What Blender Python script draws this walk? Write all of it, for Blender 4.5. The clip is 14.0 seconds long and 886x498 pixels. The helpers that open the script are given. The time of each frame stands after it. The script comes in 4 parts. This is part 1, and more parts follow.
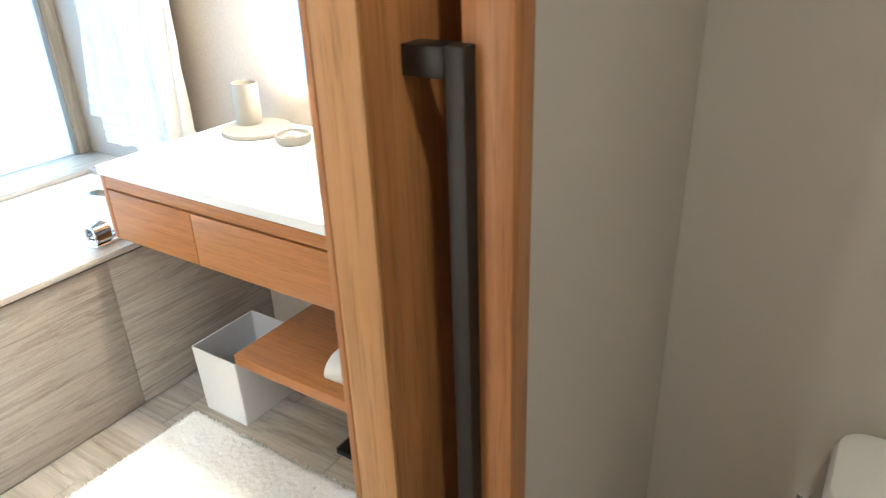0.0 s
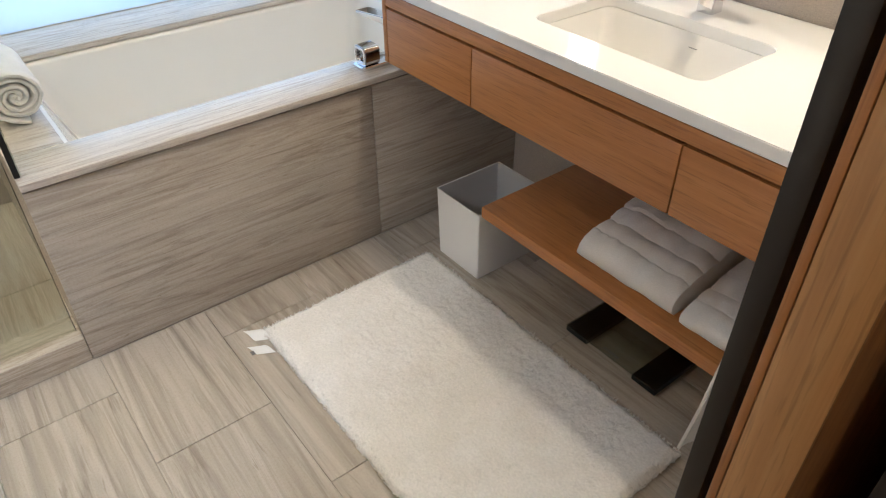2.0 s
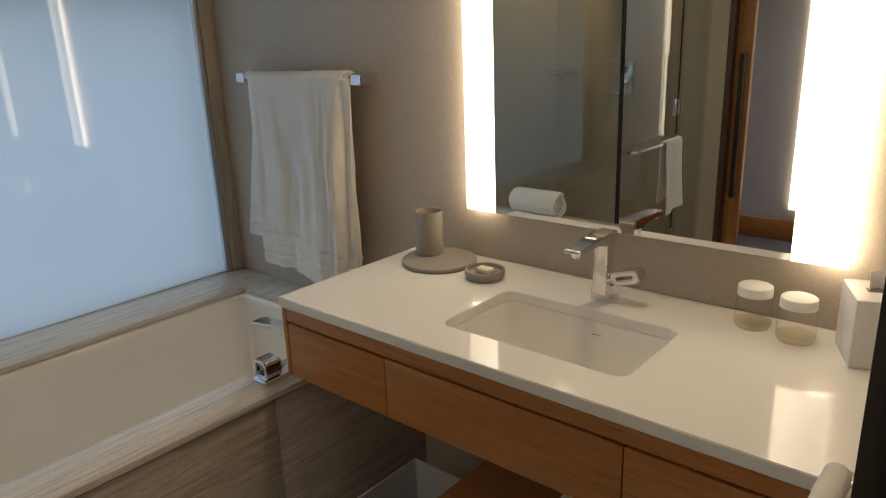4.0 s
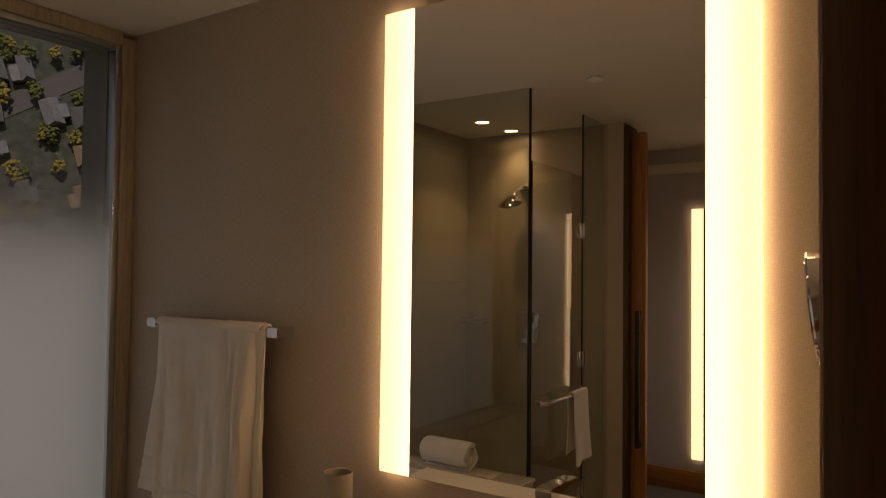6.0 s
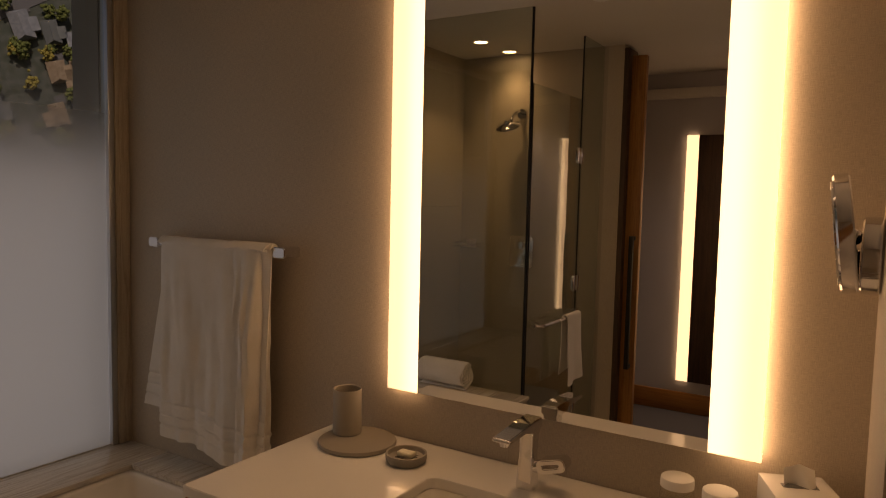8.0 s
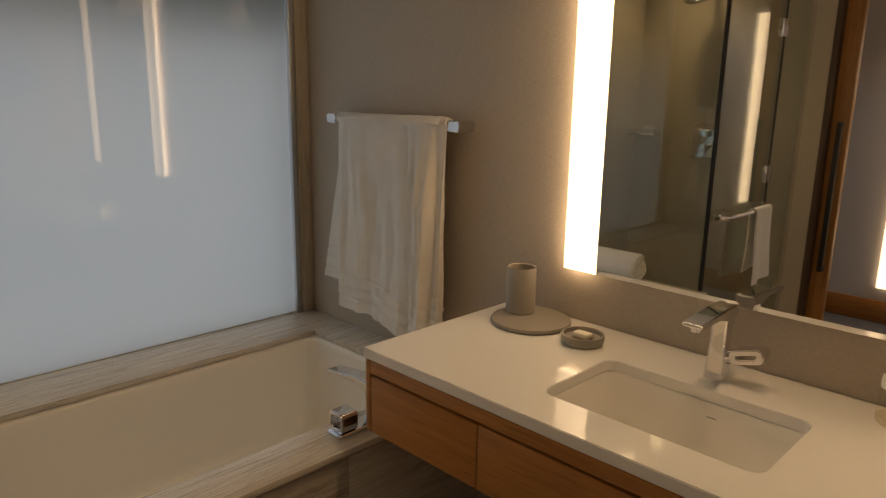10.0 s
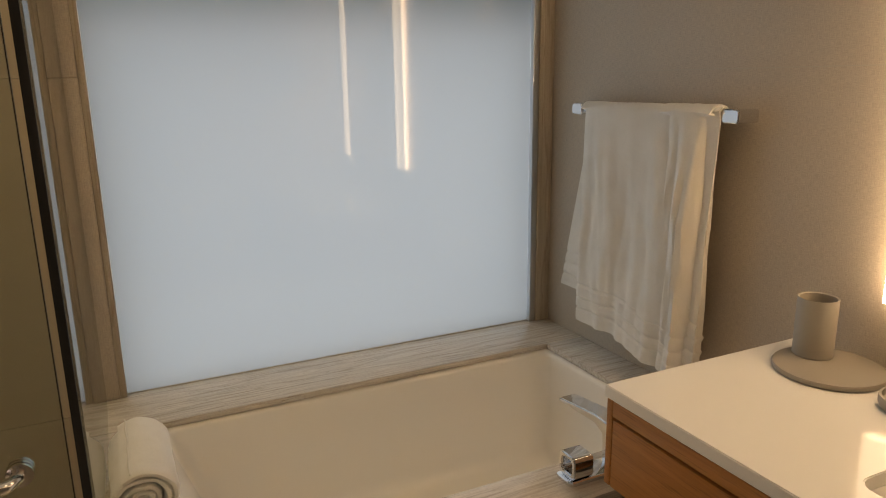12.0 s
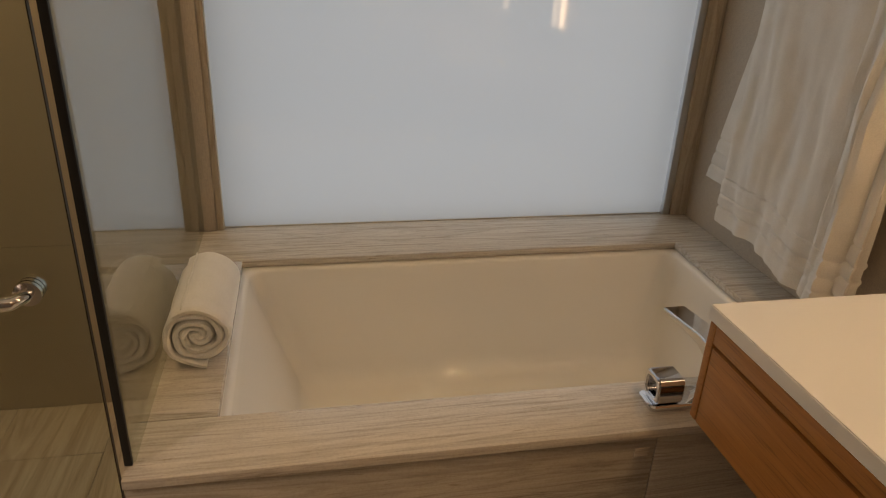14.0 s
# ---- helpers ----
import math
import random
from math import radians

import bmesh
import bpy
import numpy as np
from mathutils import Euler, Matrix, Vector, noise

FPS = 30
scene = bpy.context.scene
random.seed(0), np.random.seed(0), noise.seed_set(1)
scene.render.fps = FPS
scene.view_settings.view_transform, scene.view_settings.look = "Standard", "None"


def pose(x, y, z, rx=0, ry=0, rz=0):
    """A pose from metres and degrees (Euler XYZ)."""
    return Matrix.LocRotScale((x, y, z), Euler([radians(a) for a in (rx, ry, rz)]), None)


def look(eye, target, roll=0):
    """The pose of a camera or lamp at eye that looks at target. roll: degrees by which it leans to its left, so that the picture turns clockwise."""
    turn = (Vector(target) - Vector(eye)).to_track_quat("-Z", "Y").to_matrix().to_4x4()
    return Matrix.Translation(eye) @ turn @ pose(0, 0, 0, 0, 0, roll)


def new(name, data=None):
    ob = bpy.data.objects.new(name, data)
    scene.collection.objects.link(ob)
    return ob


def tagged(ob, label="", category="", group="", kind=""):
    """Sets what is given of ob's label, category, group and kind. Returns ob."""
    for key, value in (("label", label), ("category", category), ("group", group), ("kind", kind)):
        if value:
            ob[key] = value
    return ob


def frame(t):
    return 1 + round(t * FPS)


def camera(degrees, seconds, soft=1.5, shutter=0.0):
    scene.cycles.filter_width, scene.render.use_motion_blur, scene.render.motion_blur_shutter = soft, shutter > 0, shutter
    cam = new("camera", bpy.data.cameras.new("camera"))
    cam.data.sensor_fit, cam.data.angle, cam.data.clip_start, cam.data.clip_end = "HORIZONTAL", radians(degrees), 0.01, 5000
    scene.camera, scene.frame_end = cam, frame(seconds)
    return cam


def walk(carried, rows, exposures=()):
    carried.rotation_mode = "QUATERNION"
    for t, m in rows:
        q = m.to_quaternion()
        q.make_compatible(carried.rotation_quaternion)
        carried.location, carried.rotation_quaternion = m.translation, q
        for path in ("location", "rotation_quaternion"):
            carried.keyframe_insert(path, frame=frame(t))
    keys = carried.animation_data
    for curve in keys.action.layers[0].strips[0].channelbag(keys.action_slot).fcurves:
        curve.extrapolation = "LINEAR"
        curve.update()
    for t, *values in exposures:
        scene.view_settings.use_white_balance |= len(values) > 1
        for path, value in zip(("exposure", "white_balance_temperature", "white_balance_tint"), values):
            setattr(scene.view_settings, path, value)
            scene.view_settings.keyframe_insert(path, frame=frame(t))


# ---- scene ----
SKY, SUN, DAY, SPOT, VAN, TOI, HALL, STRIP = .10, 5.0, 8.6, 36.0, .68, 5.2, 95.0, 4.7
WARM = (1.0, .85, .66)
EXPOSURES = [(0, 2.65, 5500, 1), (.5, 1.6, 5500, 2), (1.0, 1.22, 5600, 5), (1.5, 1.15, 5800, 7), (2.0, 1.35, 5800, 7), (2.5, 1.42, 5900, 7), (3.0, 1.02, 6200, 9), (3.5, .5, 6900, 8), (4.0, -.08, 7000, 8), (6.5, -1.34, 14500, 33), (7.7, -1.32, 14800, 35), (10.0, -.48, 10000, 17), (10.5, -.25, 9600, 14), (11.0, -.12, 9500, 15), (12.0, .1, 9700, 16), (12.5, .06, 9900, 17), (13.3, -.05, 10200, 19), (14.0, -.07, 10500, 20)]
cam = camera(64.9, 14.0, 1.0, .2)
PATH = [
    (0, (3.07, -1.637, 1.49), (2.06, -0.148, 0.615), -2.2),
    (0.5, (2.958, -1.684, 1.496), (1.862, -0.291, 0.57), -1.2),
    (1, (2.859, -1.699, 1.477), (1.706, -0.414, 0.468), -1.4),
    (1.5, (2.806, -1.691, 1.444), (1.649, -0.519, 0.309), -0.1),
    (2, (2.796, -1.648, 1.424), (1.539, -0.674, 0.21), -0.3),
    (2.5, (2.797, -1.612, 1.41), (1.415, -0.7, 0.289), -2.9),
    (3, (2.703, -1.652, 1.462), (1.439, -0.429, 0.51), -3.5),
    (3.5, (2.675, -1.637, 1.474), (1.41, -0.271, 0.743), -2.7),
    (4, (2.647, -1.631, 1.516), (1.396, -0.185, 0.93), -2.2),
    (6.5, (2.619, -1.66, 1.607), (1.57, 0.039, 1.727), 0.7),
    (7, (2.595, -1.678, 1.613), (1.583, 0.036, 1.731), 0.7),
    (7.5, (2.577, -1.683, 1.605), (1.565, 0.03, 1.581), 1.4),
    (10, (2.476, -1.645, 1.508), (1.106, -0.26, 1.057), 0.9),
    (10.5, (2.413, -1.573, 1.488), (0.858, -0.431, 0.959), 1.0),
    (11, (2.365, -1.502, 1.471), (0.663, -0.643, 0.865), 0.3),
    (11.5, (2.314, -1.496, 1.484), (0.542, -0.764, 0.915), -0.4),
    (12, (2.237, -1.491, 1.491), (0.486, -0.648, 1.018), -0.8),
    (12.5, (2.183, -1.467, 1.496), (0.435, -0.617, 1.024), 0.9),
    (13, (2.15, -1.36, 1.462), (0.325, -0.761, 0.904), 3.3),
    (13.5, (2.115, -1.29, 1.431), (0.318, -0.806, 0.7), 2.9),
    (14, (2.09, -1.263, 1.42), (0.309, -0.887, 0.59), 2.6),
]
walk(cam, [(t, look(eye, target, roll)) for t, eye, target, roll in PATH], EXPOSURES)
# ---- light of the place ----
world = bpy.data.worlds.new("sky")
scene.world = world
world.use_nodes = True
wn = world.node_tree
sky = wn.nodes.new("ShaderNodeTexSky")
sky.sky_type, sky.sun_disc = "NISHITA", False
sky.sun_elevation, sky.sun_rotation = radians(38), radians(130)
wn.links.new(sky.outputs[0], wn.nodes["Background"].inputs[0])
wn.nodes["Background"].inputs[1].default_value = SKY


def lamp(name, kind, m, watts, colour, **more):
    data = bpy.data.lights.new(name, kind)
    data.energy, data.color = watts, colour
    for key, value in more.items():
        if key == "size": data.size = value
        elif key == "size_y": data.size_y = value
        elif key == "shape": data.shape = value
        elif key == "angle": data.angle = value
        elif key == "spread": data.spread = value
        elif key == "radius": data.shadow_soft_size = value
        elif key == "cone": data.spot_size = value
        elif key == "blend": data.spot_blend = value
    ob = new(name, data)
    ob.matrix_world = m
    return ob


lamp("sun", "SUN", pose(-20, 20, 60, 52, 0, 50), SUN, (1, .95, .86), angle=radians(.5))
# daylight that falls on the frosted part of the window
lamp("window_daylight", "AREA", look((-0.13, -0.795, 1.09), (1.0, -0.795, 1.09)), DAY, (.545, .745, 1.0), shape="RECTANGLE", size=1.62, size_y=1.26)
# two shower lamps, one over the vanity, then an unseen fill by the doorways
for lx, ly, w in ((0.47, -2.17, SPOT * .72), (0.50, -2.50, SPOT * .5), (1.80, -0.31, SPOT * VAN), (2.05, -1.95, SPOT * .13)):
    lamp("downlight_and_fill_beam", "SPOT", look((lx, ly, 2.505), (lx, ly, 0)), w, (1, .79, .555), radius=.045, cone=radians(105), blend=.8)
# unseen lamp that lights the toilet room, placed by the door pull's shadow
lamp("toilet_room_beam", "SPOT", look((3.27, -1.55, 2.505), (3.27, -1.55, 0)), TOI, (1, .86, .70), radius=.05, cone=radians(120), blend=.7)
# unseen lamp added to brighten the hall wall in the mirror
lamp("hall_fill_beam", "SPOT", look((2.35, -3.25, 2.505), (2.35, -3.25, 0)), HALL, (.80, .86, 1.0), radius=.05, cone=radians(130), blend=.8)


# ---- materials ----
def mat(name, colour=(.8, .8, .8), rough=.5, metal=0.0, **more):
    m = bpy.data.materials.new(name)
    m.use_nodes = True
    b = m.node_tree.nodes["Principled BSDF"]
    b.inputs["Base Color"].default_value = (*colour, 1)
    b.inputs["Roughness"].default_value, b.inputs["Metallic"].default_value = rough, metal
    for key, value in more.items():
        b.inputs[key.replace("_", " ").title().replace("Ior", "IOR")].default_value = value
    return m


def node(m, kind, **values):
    n = m.node_tree.nodes.new(kind)
    for key, value in values.items():
        n.inputs[key].default_value = value
    return n


def wire(m, a, out, b, inp):
    m.node_tree.links.new(a.outputs[out], b.inputs[inp])


def coords(m, scale, shift=True):
    """Object coordinates, stretched, and shifted at random from piece to piece."""
    tex, mp = node(m, "ShaderNodeTexCoord"), node(m, "ShaderNodeMapping", Scale=scale)
    wire(m, tex, "Object", mp, "Vector")
    if shift:
        info, mul = node(m, "ShaderNodeObjectInfo"), node(m, "ShaderNodeMath")
        mul.operation = "MULTIPLY"
        mul.inputs[1].default_value = 37.0
        wire(m, info, "Random", mul, 0)
        wire(m, mul, 0, mp, "Location")
    return mp


def ramp(m, source, out, stops):
    r = node(m, "ShaderNodeValToRGB")
    e = r.color_ramp.elements
    while len(e) < len(stops):
        e.new(.5)
    for k, (p, c) in zip(e, stops):
        k.position, k.color = p, (*c, 1)
    wire(m, source, out, r, "Fac")
    return r


def mixed(m, a, b, fac, mode="MIX"):
    """The colours of two nodes; fac is a number or a node."""
    x = node(m, "ShaderNodeMix")
    x.data_type, x.blend_type = "RGBA", mode
    m.node_tree.links.new(a.outputs[0], x.inputs[6])
    m.node_tree.links.new(b.outputs[0], x.inputs[7])
    if isinstance(fac, float):
        x.inputs[0].default_value = fac
    else:
        m.node_tree.links.new(fac.outputs[0], x.inputs[0])
    return x


def bump(m, source, strength, distance=.002, out=0):
    b = node(m, "ShaderNodeBump", Strength=strength, Distance=distance)
    m.node_tree.links.new(source.outputs[out], b.inputs["Height"])
    wire(m, b, "Normal", m.node_tree.nodes["Principled BSDF"], "Normal")
    return b


def base(m, source, out=0):
    m.node_tree.links.new(source.outputs[out], m.node_tree.nodes["Principled BSDF"].inputs["Base Color"])


def stone(name, axis, dark, mid, light, rough, tight=1.0, slant=0.0, fine_share=.5):
    """Vein-cut limestone: long wavy veins along an axis, hair lines and short dark flecks."""
    m = mat(name, mid, rough)
    def stretched(across, along, detail, wavy):
        sc = [across * tight] * 3
        sc[axis] = along * tight
        mp = coords(m, sc)
        mp.inputs["Rotation"].default_value = (0, 0, slant)
        n = node(m, "ShaderNodeTexNoise", Scale=1.0, Detail=detail, Roughness=.58, Distortion=wavy)
        wire(m, mp, "Vector", n, "Vector")
        return n
    n1 = stretched(11.0, .85, 7.0, .55)
    def tone(a, c, k):
        return tuple(p * (1 - k) + q * k for p, q in zip(a, c))
    half, soft = tone(dark, mid, .5), tone(mid, light, .5)
    bands = ramp(m, n1, "Fac", [(.28, half), (.34, mid), (.385, light), (.42, mid), (.44, dark), (.465, mid), (.50, soft), (.53, half), (.55, light), (.585, mid), (.605, dark), (.63, soft), (.68, mid), (.75, half)])
    n2 = stretched(95.0, 2.6, 4.0, .35)
    fine = ramp(m, n2, "Fac", [(.30, tuple(c * .55 for c in dark)), (.39, dark), (.48, mid), (.70, light)])
    col = mixed(m, bands, fine, fine_share)
    n3 = stretched(150.0, 17.0, 2.0, .5)
    flecks = ramp(m, n3, "Fac", [(.66, (1, 1, 1)), (.75, (.74, .71, .67))])
    col = tinted(m, col, flecks)
    grit = node(m, "ShaderNodeTexNoise", Scale=170.0, Detail=3.0, Roughness=.7)
    wire(m, coords(m, (1, 1, 1)), "Vector", grit, "Vector")
    specks = ramp(m, grit, "Fac", [(.32, (.92, .91, .90)), (.5, (1, 1, 1)), (.72, (1.04, 1.04, 1.04))])
    col = tinted(m, col, specks)
    info = node(m, "ShaderNodeObjectInfo")
    shade = ramp(m, info, "Random", [(0.0, (.93, .93, .94)), (1.0, (1.06, 1.05, 1.03))])
    base(m, mixed_out(m, col, shade))
    bump(m, n2, .08, .001)
    return m


def tinted(m, mixnode, other):
    x = node(m, "ShaderNodeMix")
    x.data_type, x.blend_type = "RGBA", "MULTIPLY"
    x.inputs[0].default_value = 1.0
    m.node_tree.links.new(mixnode.outputs[2], x.inputs[6])
    m.node_tree.links.new(other.outputs[0], x.inputs[7])
    return x


def mixed_out(m, mixnode, other):
    x = node(m, "ShaderNodeMix")
    x.data_type, x.blend_type = "RGBA", "MULTIPLY"
    x.inputs[0].default_value = 1.0
    m.node_tree.links.new(mixnode.outputs[2], x.inputs[6])
    m.node_tree.links.new(other.outputs[0], x.inputs[7])
    wrap = node(m, "ShaderNodeGamma", Gamma=1.0)
    m.node_tree.links.new(x.outputs[2], wrap.inputs[0])
    return wrap


def wood(name, axis, dark, mid, light, rough=.42):
    m = mat(name, mid, rough)
    s = [60.0] * 3
    s[axis] = 2.4
    mp = coords(m, s)
    n1 = node(m, "ShaderNodeTexNoise", Scale=1.0, Detail=6.0, Roughness=.6, Distortion=.5)
    wire(m, mp, "Vector", n1, "Vector")
    col = ramp(m, n1, "Fac", [(.25, dark), (.5, mid), (.75, light)])
    s2 = [260.0] * 3
    s2[axis] = 12.0
    mp2 = coords(m, s2)
    n2 = node(m, "ShaderNodeTexNoise", Scale=1.0, Detail=2.0, Roughness=.5)
    wire(m, mp2, "Vector", n2, "Vector")
    pores = ramp(m, n2, "Fac", [(.30, (.72, .70, .68)), (.45, (1, 1, 1))])
    x = mixed(m, col, pores, 1.0, "MULTIPLY")
    m.node_tree.links.new(x.outputs[2], m.node_tree.nodes["Principled BSDF"].inputs["Base Color"])
    bump(m, n2, .12, .0006)
    return m


def linen(name, colour, rough=.5, weave=.22):
    """Porcelain panel with a woven-cloth face."""
    m = mat(name, colour, rough)
    outs = []
    for k in range(2):
        s = [900.0, 900.0, 60.0] if k else [60.0, 60.0, 900.0]
        mp = coords(m, s, False)
        n = node(m, "ShaderNodeTexNoise", Scale=1.0, Detail=2.0, Roughness=.5)
        wire(m, mp, "Vector", n, "Vector")
        outs.append(ramp(m, n, "Fac", [(.3, tuple(c * (1 - weave) for c in colour)), (.7, tuple(min(1, c * (1 + weave)) for c in colour))]))
    x = mixed(m, outs[0], outs[1], .5)
    cloud = node(m, "ShaderNodeTexNoise", Scale=1.7, Detail=3.0)
    wire(m, coords(m, (1, 1, 1), False), "Vector", cloud, "Vector")
    tone = ramp(m, cloud, "Fac", [(.3, (.95, .95, .95)), (.7, (1.04, 1.03, 1.02))])
    base(m, mixed_out(m, x, tone))
    b = node(m, "ShaderNodeBump", Strength=.25, Distance=.001)
    m.node_tree.links.new(x.outputs[2], b.inputs["Height"])
    wire(m, b, "Normal", m.node_tree.nodes["Principled BSDF"], "Normal")
    return m


def plaster(name, colour, rough=.75, scale=60.0, strength=.08):
    m = mat(name, colour, rough)
    n = node(m, "ShaderNodeTexNoise", Scale=scale, Detail=4.0)
    wire(m, coords(m, (1, 1, 1), False), "Vector", n, "Vector")
    c = node(m, "ShaderNodeTexNoise", Scale=1.3, Detail=3.0)
    wire(m, coords(m, (1, 1, 1), False), "Vector", c, "Vector")
    base(m, ramp(m, c, "Fac", [(.3, tuple(k * .96 for k in colour)), (.7, tuple(min(1, k * 1.03) for k in colour))]))
    bump(m, n, strength, .001)
    return m


def terry(name, colour, scale=420.0, strength=.7):
    m = mat(name, colour, .95)
    m.node_tree.nodes["Principled BSDF"].inputs["Sheen Weight"].default_value = .25
    n = node(m, "ShaderNodeTexNoise", Scale=scale, Detail=3.0, Roughness=.7)
    wire(m, coords(m, (1, 1, 1)), "Vector", n, "Vector")
    n2 = node(m, "ShaderNodeTexNoise", Scale=14.0, Detail=4.0)
    wire(m, coords(m, (1, 1, 1)), "Vector", n2, "Vector")
    a = ramp(m, n, "Fac", [(.3, tuple(c * .84 for c in colour)), (.65, colour)])
    b = ramp(m, n2, "Fac", [(.3, (.93, .92, .90)), (.7, (1, 1, 1))])
    x = mixed(m, a, b, 1.0, "MULTIPLY")
    m.node_tree.links.new(x.outputs[2], m.node_tree.nodes["Principled BSDF"].inputs["Base Color"])
    bump(m, n, strength, .003)
    return m


def grazing(t, low=.065, high=.9):
    """How much a glass face mirrors, growing towards grazing sight."""
    facing, power, scale = t.nodes.new("ShaderNodeLayerWeight"), t.nodes.new("ShaderNodeMath"), t.nodes.new("ShaderNodeMath")
    facing.inputs["Blend"].default_value = .5
    power.operation, scale.operation = "POWER", "MULTIPLY_ADD"
    power.inputs[1].default_value, scale.inputs[1].default_value, scale.inputs[2].default_value = 4.5, high, low
    t.links.new(facing.outputs["Facing"], power.inputs[0])
    t.links.new(power.outputs[0], scale.inputs[0])
    return scale


def thin_glass(name, tint, rough=0.0, low=.065, high=.9):
    """A clear pane: light passes straight, the gloss grows towards grazing."""
    m = bpy.data.materials.new(name)
    m.use_nodes = True
    t = m.node_tree
    t.nodes.remove(t.nodes["Principled BSDF"])
    clear, gloss, mix = (t.nodes.new(k) for k in ("ShaderNodeBsdfTransparent", "ShaderNodeBsdfGlossy", "ShaderNodeMixShader"))
    fres = grazing(t, low, high)
    clear.inputs[0].default_value = (*tint, 1)
    gloss.inputs["Roughness"].default_value = rough
    t.links.new(fres.outputs[0], mix.inputs[0])
    t.links.new(clear.outputs[0], mix.inputs[1])
    t.links.new(gloss.outputs[0], mix.inputs[2])
    t.links.new(mix.outputs[0], t.nodes["Material Output"].inputs[0])
    return m


def glow(name, colour, strength):
    m = mat(name, (.8, .78, .74), .4)
    b = m.node_tree.nodes["Principled BSDF"]
    b.inputs["Emission Color"].default_value = (*colour, 1)
    b.inputs["Emission Strength"].default_value = strength
    return m


def frosted_pane():
    """Window film: clear above, fading into a white frost below about eye height."""
    m = bpy.data.materials.new("frosted_window_film")
    m.use_nodes = True
    t = m.node_tree
    t.nodes.remove(t.nodes["Principled BSDF"])
    kinds = ("ShaderNodeBsdfTransparent", "ShaderNodeBsdfTranslucent", "ShaderNodeBsdfDiffuse", "ShaderNodeBsdfGlossy")
    clear, lucent, white, gloss = (t.nodes.new(k) for k in kinds)
    fres = grazing(t)
    body, pane, whole = (t.nodes.new("ShaderNodeMixShader") for _ in range(3))
    clear.inputs[0].default_value = (.66, .82, 1.0, 1)
    lucent.inputs[0].default_value = (.55, .58, .62, 1)
    white.inputs[0].default_value = (.42, .45, .48, 1)
    gloss.inputs["Roughness"].default_value = .02
    tex, sep, rng = t.nodes.new("ShaderNodeTexCoord"), t.nodes.new("ShaderNodeSeparateXYZ"), t.nodes.new("ShaderNodeMapRange")
    t.links.new(tex.outputs["Object"], sep.inputs[0])
    t.links.new(sep.outputs["Z"], rng.inputs["Value"])
    rng.interpolation_type = "SMOOTHSTEP"
    for key, value in (("From Min", 1.02), ("From Max", 1.48), ("To Min", 0.0), ("To Max", 1.0)):
        rng.inputs[key].default_value = value
    body.inputs[0].default_value = .30
    t.links.new(lucent.outputs[0], body.inputs[1])
    t.links.new(white.outputs[0], body.inputs[2])
    t.links.new(rng.outputs[0], pane.inputs[0])
    t.links.new(body.outputs[0], pane.inputs[1])
    t.links.new(clear.outputs[0], pane.inputs[2])
    t.links.new(fres.outputs[0], whole.inputs[0])
    t.links.new(pane.outputs[0], whole.inputs[1])
    t.links.new(gloss.outputs[0], whole.inputs[2])
    t.links.new(whole.outputs[0], t.nodes["Material Output"].inputs[0])
    return m


TAUPE = (.49, .42, .345)
M_WALL = linen("taupe_linen_panel", TAUPE)
M_TILE = linen("taupe_shower_tile", (.40, .35, .285), .45, .06)
M_GROUT = plaster("grout", (.50, .45, .38))
M_CEIL = plaster("ceiling_paint", (.72, .68, .62))
M_HALL = plaster("hall_paint", (.50, .48, .50))
M_TOIL = plaster("toilet_room_wallpaper", (.55, .50, .44), .6, 300.0, .15)
FD, FM, FL = (.28, .235, .185), (.42, .37, .30), (.53, .48, .41)
M_FLOOR = stone("vein_cut_floor_stone", 0, FD, FM, FL, .32, .42, .22, .36)
M_PANEL = stone("vein_cut_tub_panel", 1, (.34, .29, .23), (.48, .42, .345), (.57, .515, .44), .24, 1.0, 0.0, .34)
M_DECK = stone("honed_deck_stone", 1, (.39, .345, .295), (.54, .49, .43), (.64, .595, .535), .08, 1.1, 0.0, .42)
M_TRIM = stone("window_trim_stone", 2, (.34, .275, .205), (.45, .38, .295), (.52, .455, .37), .35, .8, 0.0, .35)
WD, WM, WL = (.33, .125, .033), (.41, .165, .046), (.46, .198, .060)
M_WOODX = wood("warm_oak_along", 0, WD, WM, WL)
M_WOODY = wood("warm_oak_across", 1, WD, WM, WL)
M_WOODZ = wood("warm_oak_upright", 2, (.27, .105, .032), (.40, .172, .054), (.48, .225, .08))
M_WOODL = wood("pale_oak_upright", 2, (.36, .17, .055), (.47, .24, .085), (.54, .30, .12))
# dark jamb wood; also stands in for shade and a dark reflection
M_DARKW = wood("dark_wood_and_shade", 2, (.05, .028, .016), (.085, .045, .026), (.11, .06, .035), .5)
M_QUARTZ = mat("white_quartz", (.80, .79, .765), .07)
M_CERAM = mat("white_ceramic", (.82, .80, .765), .08)
M_ACRYL = mat("tub_acrylic", (.80, .77, .72), .06)
M_CHROME = mat("polished_chrome", (.80, .80, .82), .05, 1.0)
M_BRONZE = mat("dark_bronze", (.026, .022, .019), .45, .4)
M_BLACK = mat("black_rubber", (.004, .004, .004), .6)
M_ALU = mat("brushed_aluminium", (.62, .64, .66), .3, 1.0)
M_MIRROR = mat("mirror_silver", (.86, .87, .86), .0, 1.0)
M_BIN = plaster("white_leatherette", (.78, .765, .735), .45, 500.0, .2)
M_BINI = plaster("bin_lining", (.55, .545, .54), .6, 500.0, .2)
M_CONC = plaster("taupe_resin", (.30, .27, .235), .55, 250.0, .15)
M_SOAP = mat("ivory_soap", (.80, .74, .60), .4)
M_PAPER = mat("white_card", (.85, .84, .81), .6)
M_LACQ = mat("white_lacquer", (.80, .80, .79), .2)
